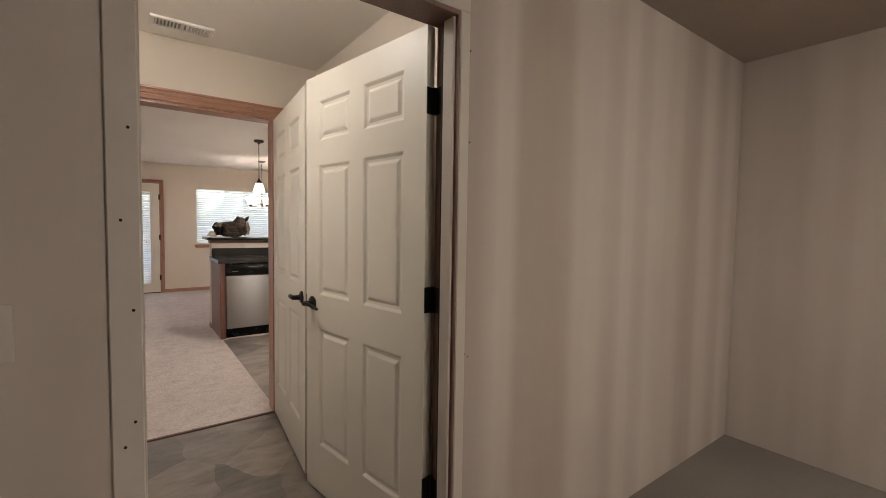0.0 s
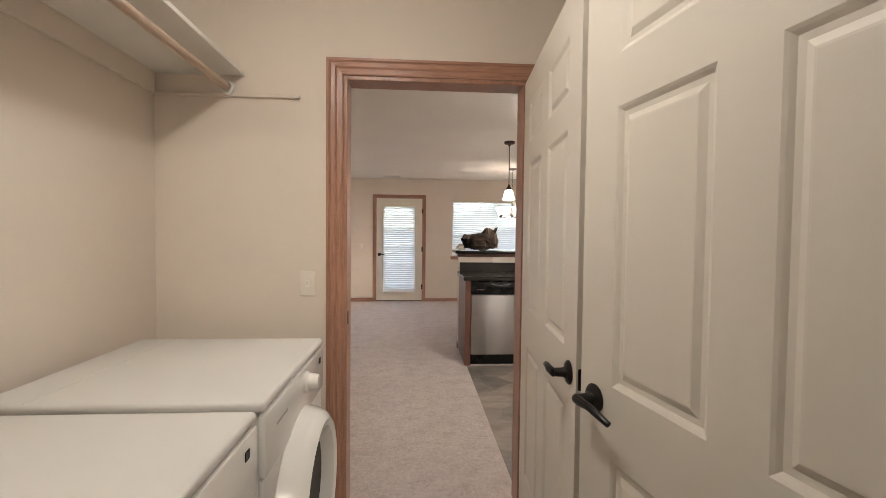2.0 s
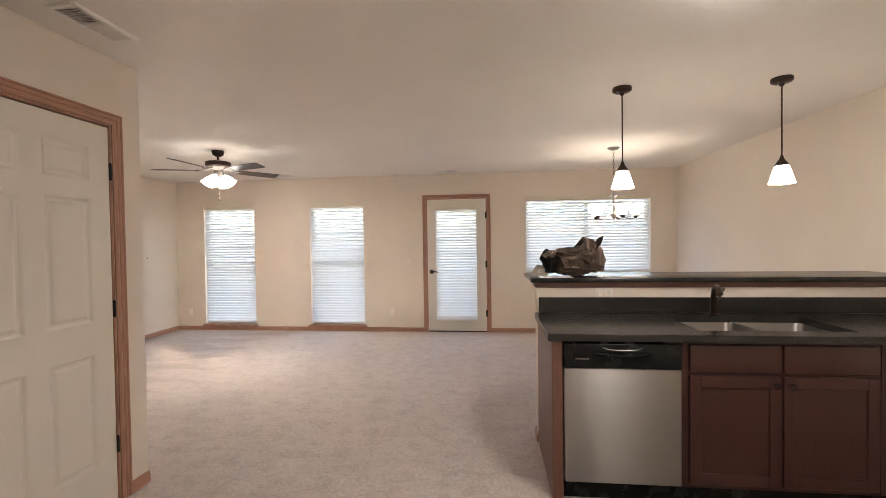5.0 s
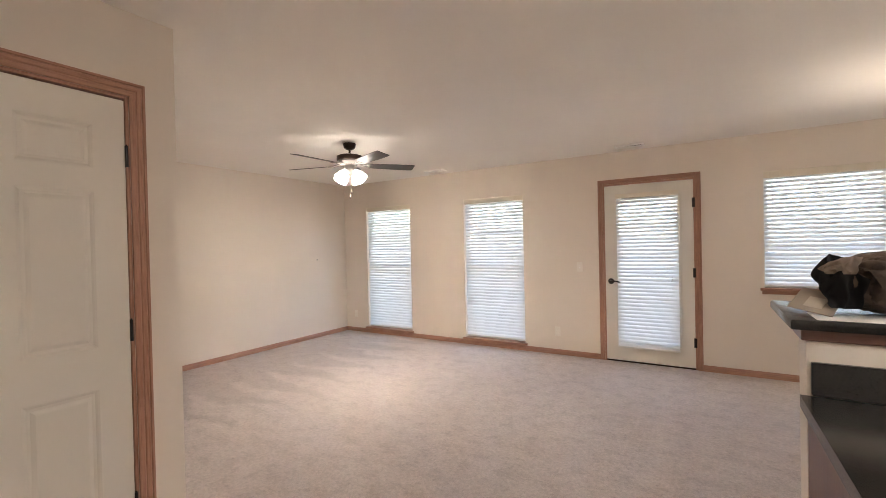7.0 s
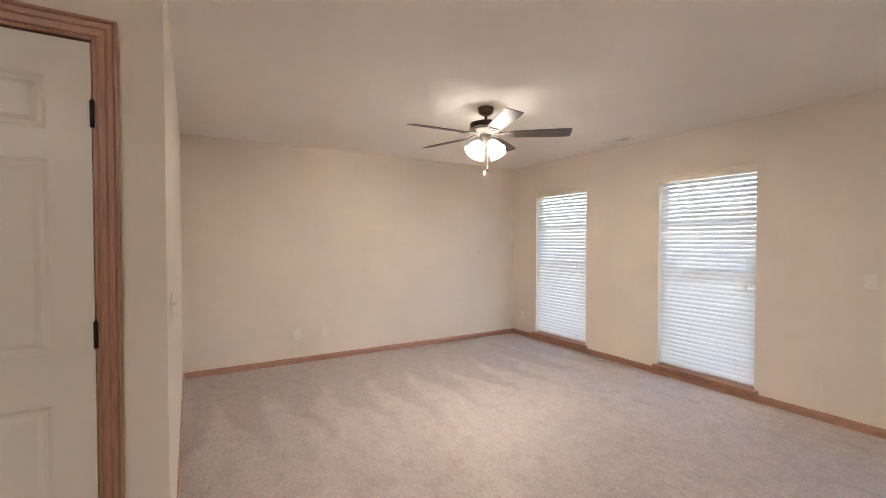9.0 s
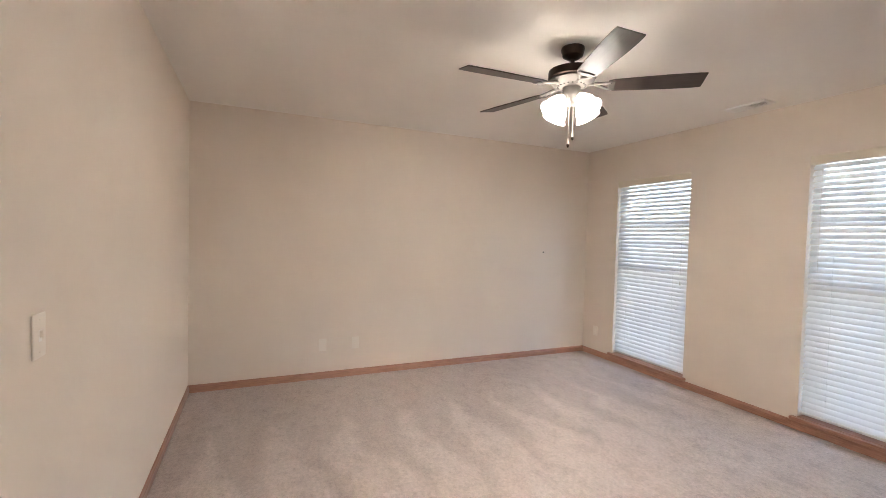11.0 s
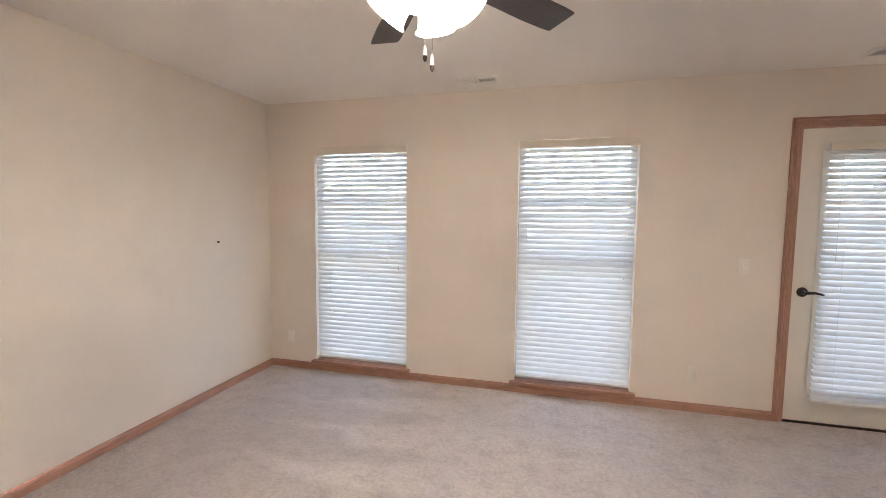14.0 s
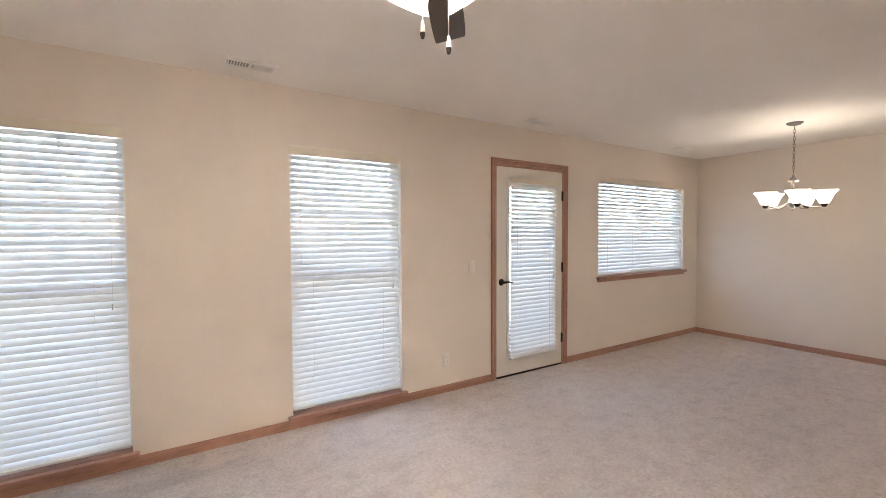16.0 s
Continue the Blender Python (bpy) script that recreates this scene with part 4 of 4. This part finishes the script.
fau = thing("faucet", (1.90, 5.965, CT), "dark bronze single-lever kitchen faucet", "faucet")
bm = B()
lathe(bm, [(0.0, 0.0), (0.032, 0.0), (0.032, 0.008), (0.024, 0.014), (0.022, 0.10), (0.019, 0.115), (0.0, 0.117)], 20)
part("base", bm, M_BRONZE, fau, "", True)
bm = B()
pipe(bm, [(0, 0, 0.06), (-0.012, -0.012, 0.12), (-0.02, -0.04, 0.17), (-0.03, -0.09, 0.19), (-0.042, -0.135, 0.178), (-0.046, -0.155, 0.15)], [0.018, 0.017, 0.016, 0.016, 0.018, 0.019], 14)
part("spout", bm, M_BRONZE, fau, "", True)
bm = B()
pipe(bm, [(0.018, 0.0, 0.10), (0.035, 0.0, 0.125), (0.06, 0.004, 0.17)], [0.009, 0.007, 0.006])
part("lever", bm, M_BRONZE, fau, "", True)

endp = thing("cabinet_end_panel", (0.792, CF, 0), "cherry end panel closing the dishwasher bay", "cabinet panel")
part("panel", box(B(), 0.0, 0.0, 0.0, 0.022, HW[1] - CF - 0.001, CT - 0.039, 0.002), M_CHEND, endp)
part("stile", box(B(), 0.0, -0.018, 0.0, 0.056, -0.0005, CT - 0.039, 0.003), M_CHEND, endp)

dw = thing("dishwasher", (1.150, CF - 0.012, 0), "stainless steel dishwasher with a black control strip", "dishwasher")
part("tub", box(B(), -0.298, 0.03, 0.10, 0.298, 0.57, CT - 0.045), M_BLACKPL, dw)
bm = B()
box(bm, -0.298, -0.018, 0.115, 0.298, 0.028, 0.728, 0.008, 3)
part("door_panel", bm, M_STEEL, dw, "brushed stainless door", True)
bm = B()
box(bm, -0.298, -0.030, 0.732, 0.298, 0.028, CT - 0.048, 0.010, 3)
part("control_strip", bm, M_BLACKPL, dw, "glossy black control strip", True)
bm = B()
pipe(bm, [(-0.14, -0.030, 0.815), (-0.12, -0.040, 0.808), (0.0, -0.044, 0.800), (0.12, -0.040, 0.808), (0.14, -0.030, 0.815)], 0.008, 10)
part("handle", bm, M_BLACKPL, dw, "curved black pull", True)
# highlight on the black pull, put in as a thin nickel-coloured bar
bm = B()
pipe(bm, [(-0.10, -0.0305, 0.843), (-0.07, -0.034, 0.832), (0.0, -0.035, 0.828), (0.07, -0.034, 0.832), (0.10, -0.0305, 0.843)], 0.0012, 6)
part("pull_highlight", bm, M_NICKEL, dw, "thin pale bar standing in for the highlight along the pull", True)
part("lettering", box(B(), -0.24, -0.0315, 0.778, -0.17, -0.030, 0.784), M_NICKEL, dw, "grey maker's lettering")
part("kick_plate", box(B(), -0.298, 0.045, 0.0, 0.298, 0.06, 0.112, 0.002), M_BLACKPL, dw)


def base_cabinet(x0, x1, doors, label):
    root = thing("base_cabinet", (x0, CF, 0), label, "cabinet", "kitchen base cabinets")
    w = x1 - x0
    part("body", box(B(), 0.0005, 0.02, 0.10, w - 0.0005, HW[1] - CF - 0.002, 0.70), M_CHZ, root)
    part("face_frame", box(B(), 0.0005, 0.0, 0.10, w - 0.0005, 0.0195, CT - 0.039), M_CHZ, root)
    part("toe_kick", box(B(), 0.0005, 0.06, 0.0, w - 0.0005, 0.08, 0.10), M_BLACKPL, root)
    n = doors
    for i in range(n):
        a, b = 0.036 + i * (w - 0.036) / n, 0.024 + (i + 1) * (w - 0.036) / n
        bm = B()
        box(bm, a, -0.019, 0.715, b, 0.0, 0.855, 0.006, 2)
        part("drawer_front", bm, M_CHX, root, "", True)
        door = part("door", box(B(), a + 0.05, -0.010, 0.18, b - 0.05, -0.002, 0.64, 0.003), M_CHZ, root, "recessed panel door")
        for x0, x1, z0, z1, mt in ((a, a + 0.055, 0.125, 0.695, M_CHZ), (b - 0.055, b, 0.125, 0.695, M_CHZ), (a + 0.055, b - 0.055, 0.125, 0.185, M_CHX), (a + 0.055, b - 0.055, 0.635, 0.695, M_CHX)):
            part("door_frame_piece", box(B(), x0, -0.019, z0, x1, 0.0, z1, 0.002), mt, door)
        bm = B()
        kx = b - 0.032 if i % 2 == 0 else a + 0.032
        lathe(bm, [(0.006, 0.0), (0.006, 0.012), (0.015, 0.018), (0.015, 0.024), (0.0, 0.028)], 16, (kx, -0.019, 0.655), pose(0, 0, 0, 90))
        part("knob", bm, M_BLACK, door, "dark round knob", True)
    return root


base_cabinet(1.456, 2.40, 2, "dark cherry sink base cabinet with two doors")
base_cabinet(2.405, XE - 0.002, 2, "dark cherry base cabinet with two doors")
o = cover_plate("outlet", (1.238, HW[1], 1.040), 0, "outlet", "cream duplex outlet lying sideways above the backsplash", "wall outlets")
o.matrix_world = pose(1.238, HW[1], 1.040, 0, 90, 0)


# ---- bag and cards on the bar ----
def crumpled_bag():
    root = thing("duffel_bag", (1.06, 6.20, 1.150), "crumpled brown and black canvas bag with a knotted top", "bag")
    m, nt, p = shader("bag_canvas")
    v = coords(nt)
    a = ramp(nt, noise_tex(nt, coords(nt, (1.0, 1.0, 1.5)), 5.0, 3.0, 0.5), [(0.30, (0.030, 0.021, 0.016)), (0.44, (0.080, 0.057, 0.043)), (0.58, (0.12, 0.086, 0.064)), (0.72, (0.25, 0.185, 0.14))])
    nt.links.new(a, p.inputs["Base Color"])
    p.inputs["Roughness"].default_value = 0.85
    p.inputs["Specular IOR Level"].default_value = 0.2
    bumped(nt, p, noise_tex(nt, v, 15.0, 4.0), 0.8, 0.02)
    tan = surface("bag_lining", (0.36, 0.27, 0.21), 0.7, var=0.25, big=9, fine=60, bump=0.4, bump_scale=30, depth=0.006)

    def power(q, e):
        return math.copysign(abs(q) ** e, q)

    def crease(q):
        return (1 - abs(math.sin(q))) ** 4

    bm = B()
    bmesh.ops.create_icosphere(bm, subdivisions=5, radius=1.0)
    for vert in bm.verts:
        c = vert.co.copy()
        wob = noise.noise(c * 1.4 + Vector((3.1, 0.4, 1.7)))
        fold = 0.10 * crease(1.6 * c.x + 2.2 * c.z + 1.2 * wob + 0.2) + 0.07 * crease(3.0 * c.x - 1.1 * c.z + 1.6 * wob) - 0.10 * crease(2.1 * c.x + 0.4 * c.z + 1.1 + wob) - 0.06 * crease(4.4 * c.z + 1.0 * c.x + 2.0 * wob)
        rum = noise.noise(c * 3.4 + Vector((7.0, 2.0, 0.5)))
        k = 0.93 + 0.06 * wob + fold - 0.05 * (1 - abs(rum)) ** 6 + 0.035 * noise.noise(c * 6.0)
        x, y, z = power(c.x, 0.75) * 0.196 * k, power(c.y, 0.85) * 0.14 * k, power(c.z, 0.72) * 0.112 * k + 0.104
        z += 0.016 * max(0.0, c.z) * c.x - 0.02 * max(0.0, -c.x - 0.5)
        if z < 0.05:
            x *= 1.0 - 1.6 * (0.05 - z) if x > 0 else 1.0
        vert.co = (x, y, max(0.0015, z))
    part("body", bm, m, root, "", True)

    def gather(nm, x0, x1, z0, tops, y, lean, pleats, depth, mat, label):
        """An upright crumpled flap of cloth whose upper edge follows the given heights."""
        bm = B()
        nu, nv = 28, 8
        rows = []
        for i in range(nu + 1):
            u = i / nu
            f = u * (len(tops) - 1)
            j = min(int(f), len(tops) - 2)
            top = tops[j] + (tops[j + 1] - tops[j]) * (f - j)
            col = []
            for k in range(nv + 1):
                w = k / nv
                x = x0 + (x1 - x0) * (0.5 + (u - 0.5) * (0.62 + 0.38 * w)) + 0.008 * noise.noise(Vector((u * 5, w * 3, 2)))
                yy = y + lean * w + depth * (0.35 + w) * math.sin(pleats * math.pi * u + 1.3 * w) + 0.010 * noise.noise(Vector((u * 7, w * 4, 7)))
                col.append(bm.verts.new((x, yy, z0 + (top - z0) * w)))
            rows.append(col)
        for lo, hi in zip(rows, rows[1:]):
            for k in range(nv):
                bm.faces.new((lo[k], hi[k], hi[k + 1], lo[k + 1]))
        bmesh.ops.solidify(bm, geom=bm.faces[:], thickness=0.004)
        return part(nm, bm, mat, root, label, True)

    gather("knot", 0.0, 0.205, 0.150, (0.192, 0.222, 0.256, 0.276, 0.274, 0.262, 0.250, 0.242, 0.252, 0.274, 0.282), -0.05, 0.03, 5, 0.018, m, "gathered cloth of the knotted top")
    gather("knot_lining", 0.04, 0.15, 0.165, (0.20, 0.255, 0.270, 0.255, 0.215), -0.085, 0.012, 4, 0.012, tan, "paler cloth turned outward at the knot")
    gather("side_flap", -0.005, 0.19, 0.045, (0.150, 0.128, 0.105, 0.085, 0.075), -0.132, -0.004, 3, 0.006, m, "loose fold along the front")
    gather("end_flap", 0.12, 0.205, 0.035, (0.10, 0.19, 0.215, 0.20, 0.12), -0.095, 0.01, 3, 0.012, tan, "paler hem at the end")
    gather("dark_sleeve", -0.238, -0.135, 0.075, (0.125, 0.178, 0.198, 0.190, 0.178, 0.150), -0.085, 0.03, 4, 0.022, M_RUBBER, "black cloth end sticking up")
    gather("striped_cuff", -0.232, -0.125, 0.135, (0.150, 0.172, 0.185, 0.192, 0.186), -0.118, 0.012, 2, 0.008, tan, "tan stripe on the black end")
    gather("dark_end", -0.225, -0.115, 0.03, (0.085, 0.145, 0.150, 0.12), -0.122, 0.02, 3, 0.016, M_RUBBER, "black cloth end of the bag")
    return root


crumpled_bag()
env = thing("envelope", (0.805, 6.085, 1.150), "tan paper card leaning on the bag", "paper")
bm = B()
box(bm, -0.062, -0.001, 0.0, 0.062, 0.001, 0.098)
p = part("sheet", bm, surface("tan_card", (0.42, 0.34, 0.26), 0.7, var=0.1), env)
p.matrix_local = pose(0.0, 0.02, 0.012, -52, 8, -35)
p = part("label", box(B(), -0.025, -0.0022, 0.02, 0.025, -0.001, 0.065), surface("card_print", (0.58, 0.5, 0.4), 0.6), env)
p.matrix_local = pose(0.0, 0.02, 0.012, -52, 8, -35)
pap = thing("paper_sheet", (0.92, 6.07, 1.1502), "white paper sheet lying on the bar", "paper")
part("sheet", box(B(), -0.11, -0.06, 0.0, 0.11, 0.10, 0.0015), M_WHITE, pap)


# ---- hanging lamps ----
def pendant(x, y, label):
    root = thing("pendant_lamp", (x, y, CEIL), label, "pendant lamp", "bar pendants")
    bm = B()
    lathe(bm, [(0.0, 0.0), (0.061, 0.0), (0.063, -0.010), (0.062, -0.022), (0.050, -0.031), (0.016, -0.036), (0.012, -0.052), (0.0, -0.053)], 28)
    part("canopy", bm, M_BRONZE, root, "dark bronze canopy", True)
    for a in (25, 205):
        bm = B()
        lathe(bm, [(0.0, -0.036), (0.005, -0.035), (0.006, -0.031), (0.0, -0.026)], 10, (0.038 * math.cos(radians(a)), 0.038 * math.sin(radians(a)), 0.0))
        part("canopy_screw", bm, M_NICKEL, root, "bright canopy screw", True)
    bm = B()
    tube(bm, (0, 0, -0.045), (0, 0, -0.515), 0.0046, n=10)
    part("rod", bm, M_BRONZE, root)
    bm = B()
    lathe(bm, [(0.006, -0.500), (0.011, -0.512), (0.013, -0.522), (0.022, -0.536), (0.036, -0.556), (0.040, -0.566), (0.038, -0.570), (0.0, -0.570)], 24)
    part("shade_cap", bm, M_BRONZE, root, "", True)
    bm = B()
    lathe(bm, [(0.034, -0.565), (0.040, -0.575), (0.050, -0.605), (0.058, -0.635), (0.066, -0.664), (0.073, -0.684), (0.070, -0.685), (0.054, -0.635), (0.036, -0.580), (0.0, -0.572)], 28)
    part("shade", bm, M_SHADE_PE, root, "white frosted glass shade", True)
    return root


pendant(1.380, 6.11, "dark bronze pendant with a white glass shade over the bar")
pendant(2.372, 6.08, "dark bronze pendant with a white glass shade over the bar")


def chandelier(x, y):
    root = thing("chandelier", (x, y, CEIL), "brushed nickel chandelier with five white glass shades", "chandelier")
    bm = B()
    lathe(bm, [(0.0, 0.0), (0.066, 0.0), (0.066, -0.006), (0.045, -0.022), (0.012, -0.03), (0.0, -0.03)], 24)
    part("canopy", bm, M_FANMET, root, "", True)
    for i in range(13):
        bm = B()
        z = -0.045 - i * 0.034
        pts = [(0.009 * math.cos(a), 0, z + 0.021 * math.sin(a)) for a in [2 * math.pi * k / 10 for k in range(11)]]
        pipe(bm, pts, 0.0022, 6)
        if i % 2:
            bmesh.ops.rotate(bm, verts=bm.verts, cent=(0, 0, z), matrix=Matrix.Rotation(radians(90), 3, "Z"))
        part("chain_link", bm, M_FANMET, root)
    bm = B()
    lathe(bm, [(0.004, -0.48), (0.010, -0.50), (0.034, -0.535), (0.045, -0.548), (0.020, -0.556), (0.014, -0.60), (0.018, -0.70), (0.034, -0.73), (0.036, -0.765), (0.022, -0.79), (0.010, -0.80), (0.013, -0.815), (0.0, -0.828)], 24)
    part("column", bm, M_NICKEL, root, "", True)
    for i in range(5):
        a = radians(62 + 72 * i)
        c, s = math.cos(a), math.sin(a)
        bm = B()
        pipe(bm, [(r * c, r * s, z) for r, z in ((0.025, -0.745), (0.07, -0.775), (0.13, -0.80), (0.190, -0.805), (0.217, -0.80), (0.226, -0.785))], 0.0065, 8)
        arm = part("arm", bm, M_NICKEL, root, "", True)
        bm = B()
        lathe(bm, [(0.0, -0.805), (0.014, -0.803), (0.022, -0.790), (0.030, -0.778), (0.031, -0.772), (0.0, -0.772)], 18, (0.226 * c, 0.226 * s, 0))
        part("shade_cup", bm, M_BRONZE, arm, "", True)
        bm = B()
        lathe(bm, [(0.026, -0.775), (0.036, -0.765), (0.050, -0.735), (0.062, -0.700), (0.082, -0.668), (0.096, -0.655), (0.094, -0.653), (0.078, -0.664), (0.056, -0.70), (0.030, -0.765), (0.0, -0.77)], 24, (0.226 * c, 0.226 * s, 0))
        part("shade", bm, M_SHADE_CH, arm, "white frosted glass bell shade", True)
    return root


chandelier(1.878, 8.10)


# ---- ceiling fan ----
def ceiling_fan(x, y):
    root = thing("ceiling_fan", (x, y, CEIL), "dark bronze ceiling fan with lit glass shades", "ceiling fan")
    bm = B()
    lathe(bm, [(0.0, 0.0), (0.062, 0.0), (0.064, -0.012), (0.055, -0.045), (0.030, -0.062), (0.016, -0.066), (0.0, -0.066)], 28)
    part("canopy", bm, M_BRONZE, root, "", True)
    bm = B()
    tube(bm, (0, 0, -0.06), (0, 0, -0.115), 0.011, n=12)
    part("downrod", bm, M_BRONZE, root)
    bm = B()
    lathe(bm, [(0.0, -0.105), (0.03, -0.107), (0.10, -0.118), (0.128, -0.128), (0.130, -0.168), (0.122, -0.174), (0.0, -0.176)], 40)
    part("motor_housing", bm, M_BRONZE, root, "dark bronze motor housing", True)
    bm = B()
    lathe(bm, [(0.0, -0.174), (0.118, -0.176), (0.122, -0.184), (0.098, -0.205), (0.055, -0.216), (0.0, -0.217)], 40)
    collar = part("vented_collar", bm, M_FANMET, root, "pale metal vented collar", True)
    for i in range(20):
        bm = B()
        a = radians(18 * i)
        box(bm, 0.066, -0.004, -0.0025, 0.112, 0.004, 0.0025, 0.001)
        f = part("vent_slot", bm, M_BLACK, collar)
        f.matrix_local = pose(0, 0, 0, 0, 0, 18 * i) @ Matrix.Translation((0.0, 0, -0.1985)) @ Matrix.Translation((0.09, 0, 0)) @ pose(0, 0, 0, 0, -38, 0) @ Matrix.Translation((-0.09, 0, 0))
    for i in range(5):
        ang = 52 + 72 * i
        bm = B()
        n = 16
        out = []
        for k in range(n + 1):
            u = 0.19 + 0.47 * k / n
            half = 0.052 + 0.014 * min(1.0, (u - 0.19) / 0.30)
            if k > n - 3:
                half *= (1.0, 0.985, 0.94)[k - (n - 2)]
            if k == 0:
                half *= 0.8
            out.append((u, half))
        up = [[bm.verts.new((u, s * h, z)) for s in (-1, 1) for z in (-0.003, 0.003)] for u, h in out]
        for a, b in zip(up, up[1:]):
            bm.faces.new((a[1], a[3], b[3], b[1]))
            bm.faces.new((a[0], b[0], b[2], a[2]))
            bm.faces.new((a[0], a[1], b[1], b[0]))
            bm.faces.new((a[2], b[2], b[3], a[3]))
        bm.faces.new((up[0][0], up[0][2], up[0][3], up[0][1]))
        bm.faces.new((up[-1][0], up[-1][1], up[-1][3], up[-1][2]))
        blade = part("blade", bm, M_BLADE, root, "dark wood fan blade")
        blade.matrix_local = pose(0, 0, -0.215, 0, 0, ang) @ pose(0, 0, 0, -12, 0, 0)
        bm = B()
        pipe(bm, [(0.085, 0, 0.012), (0.12, 0.004, 0.010), (0.16, 0.018, 0.002), (0.205, 0.034, -0.006)], [0.010, 0.009, 0.008, 0.007], 8)
        pipe(bm, [(0.12, -0.004, 0.010), (0.16, -0.018, 0.002), (0.205, -0.034, -0.006)], [0.009, 0.008, 0.007], 8)
        box(bm, 0.19, -0.042, -0.0085, 0.225, 0.042, -0.0035, 0.002)
        part("blade_iron", bm, M_FANMET, blade, "pale metal blade bracket", True)
    bm = B()
    lathe(bm, [(0.0, -0.214), (0.048, -0.216), (0.050, -0.262), (0.042, -0.280), (0.038, -0.302), (0.020, -0.317), (0.0, -0.319)], 28)
    part("light_hub", bm, M_FANMET, root, "brushed metal light fitter", True)
    for i in range(4):
        a = 90 * i + 4
        m = pose(0, 0, 0, 0, 0, a)
        bm = B()
        pipe(bm, [m @ Vector(q) for q in ((0.03, 0, -0.284), (0.055, 0, -0.278), (0.072, 0, -0.288))], 0.010, 8)
        arm = part("light_arm", bm, M_FANMET, root, "", True)
        bm = B()
        tl = m @ pose(0.066, 0, -0.279, 0, 0, 0) @ pose(0, 0, 0, 0, 142, 0) @ Matrix.Scale(0.90, 4)
        rows = [(0.0, 0.0), (0.024, 0.002), (0.030, 0.012), (0.044, 0.035), (0.058, 0.065), (0.062, 0.090), (0.066, 0.108), (0.078, 0.122), (0.075, 0.123), (0.060, 0.106), (0.054, 0.07), (0.024, 0.012), (0.0, 0.01)]
        lathe(bm, rows, 28, (0, 0, 0), tl)
        part("shade", bm, M_SHADE, arm, "white frosted glass bell shade", True)
        bm = B()
        lathe(bm, [(0.0, 0.014), (0.014, 0.018), (0.016, 0.034), (0.027, 0.062), (0.028, 0.076), (0.018, 0.096), (0.0, 0.102)], 16, (0, 0, 0), tl)
        part("bulb", bm, M_BULB, arm, "lit bulb inside the shade", True)
    for dx, dy, ln in ((0.028, -0.035, 0.225), (-0.015, 0.03, 0.17)):
        bm = B()
        tube(bm, (dx, dy, -0.285), (dx, dy, -0.285 - ln), 0.0012, n=6)
        ch = part("pull_chain", bm, M_NICKEL, root)
        bm = B()
        lathe(bm, [(0.0, 0.0), (0.004, -0.004), (0.0055, -0.018), (0.0075, -0.030), (0.006, -0.042), (0.0, -0.046)], 12, (dx, dy, -0.285 - ln + 0.004))
        part("fob", bm, M_DOOR, ch, "pale pull-chain fob", True)
        bm = B()
        lathe(bm, [(0.0075, -0.033), (0.0072, -0.040), (0.0045, -0.049), (0.0, -0.052)], 12, (dx, dy, -0.285 - ln + 0.004))
        part("fob_tip", bm, M_BRONZE, ch, "dark tip of the fob", True)
    return root


ceiling_fan(-2.50, 7.49)


# ---- outside ----
bm = B()
box(bm, -400, YN + WALL_T, -0.45, 400, 700, -0.25)
structure("ground", bm, M_GRASS, "mown green lawn behind the house", "ground")
patio = structure("pavement", box(B(), -1.6, YN + WALL_T, -0.30, 1.6, YN + 2.6, -0.06), M_CONC, "small grey concrete patio slab", "pavement")


def tree(x, y, h, seed, label):
    rng = random.Random(seed)
    root = thing("tree", (x, y, -0.25), label, "tree", "garden trees")
    bm = B()
    tips = []

    def limb(p, d, ln, r, depth):
        pts, rad = [p.copy()], [r]
        for k in range(4):
            d = (d + Vector((rng.uniform(-0.18, 0.18), rng.uniform(-0.18, 0.18), rng.uniform(-0.05, 0.14)))).normalized()
            p = p + d * ln / 4
            pts.append(p.copy())
            rad.append(r * (1 - 0.16 * (k + 1)))
        pipe(bm, pts, rad, 7)
        if depth == 0:
            tips.append(p)
            return
        for k in range(3 if depth > 1 else 4):
            q = pts[2 + k % 3]
            a = rng.uniform(0, 2 * math.pi)
            nd = (d * 0.6 + Vector((math.cos(a), math.sin(a), rng.uniform(0.1, 0.6)))).normalized()
            limb(q, nd, ln * rng.uniform(0.55, 0.75), rad[2] * 0.55, depth - 1)
        tips.append(p)

    limb(Vector((0, 0, 0)), Vector((0, 0, 1)), h * 0.5, h * 0.022, 3)
    part("trunk", bm, M_BARK, root, "", True)
    bm = B()
    for t in tips:
        for k in range(1):
            c = t + Vector((rng.gauss(0, 0.35), rng.gauss(0, 0.35), rng.gauss(0, 0.28)))
            s = rng.uniform(0.05, 0.13)
            m = Euler((rng.uniform(0, 6), rng.uniform(0, 6), rng.uniform(0, 6))).to_matrix()
            bm.faces.new([bm.verts.new(c + m @ Vector(v) * s) for v in ((-1, 0, 0), (0, -0.45, 0.1), (1, 0, 0), (0, 0.45, 0.1))])
    part("crown", bm, M_LEAF, root)
    return root


for i, (x, y, h) in enumerate(((-5.2, 17.5, 7.5), (-2.2, 15.0, 6.5), (0.35, 18.0, 8.0), (2.6, 16.0, 7.0), (5.2, 19.0, 8.5), (-8.0, 21.0, 9.0), (8.5, 22.0, 9.0))):
    tree(x, y, h, 11 + i, "bare-limbed garden tree with sparse leaves behind the house")
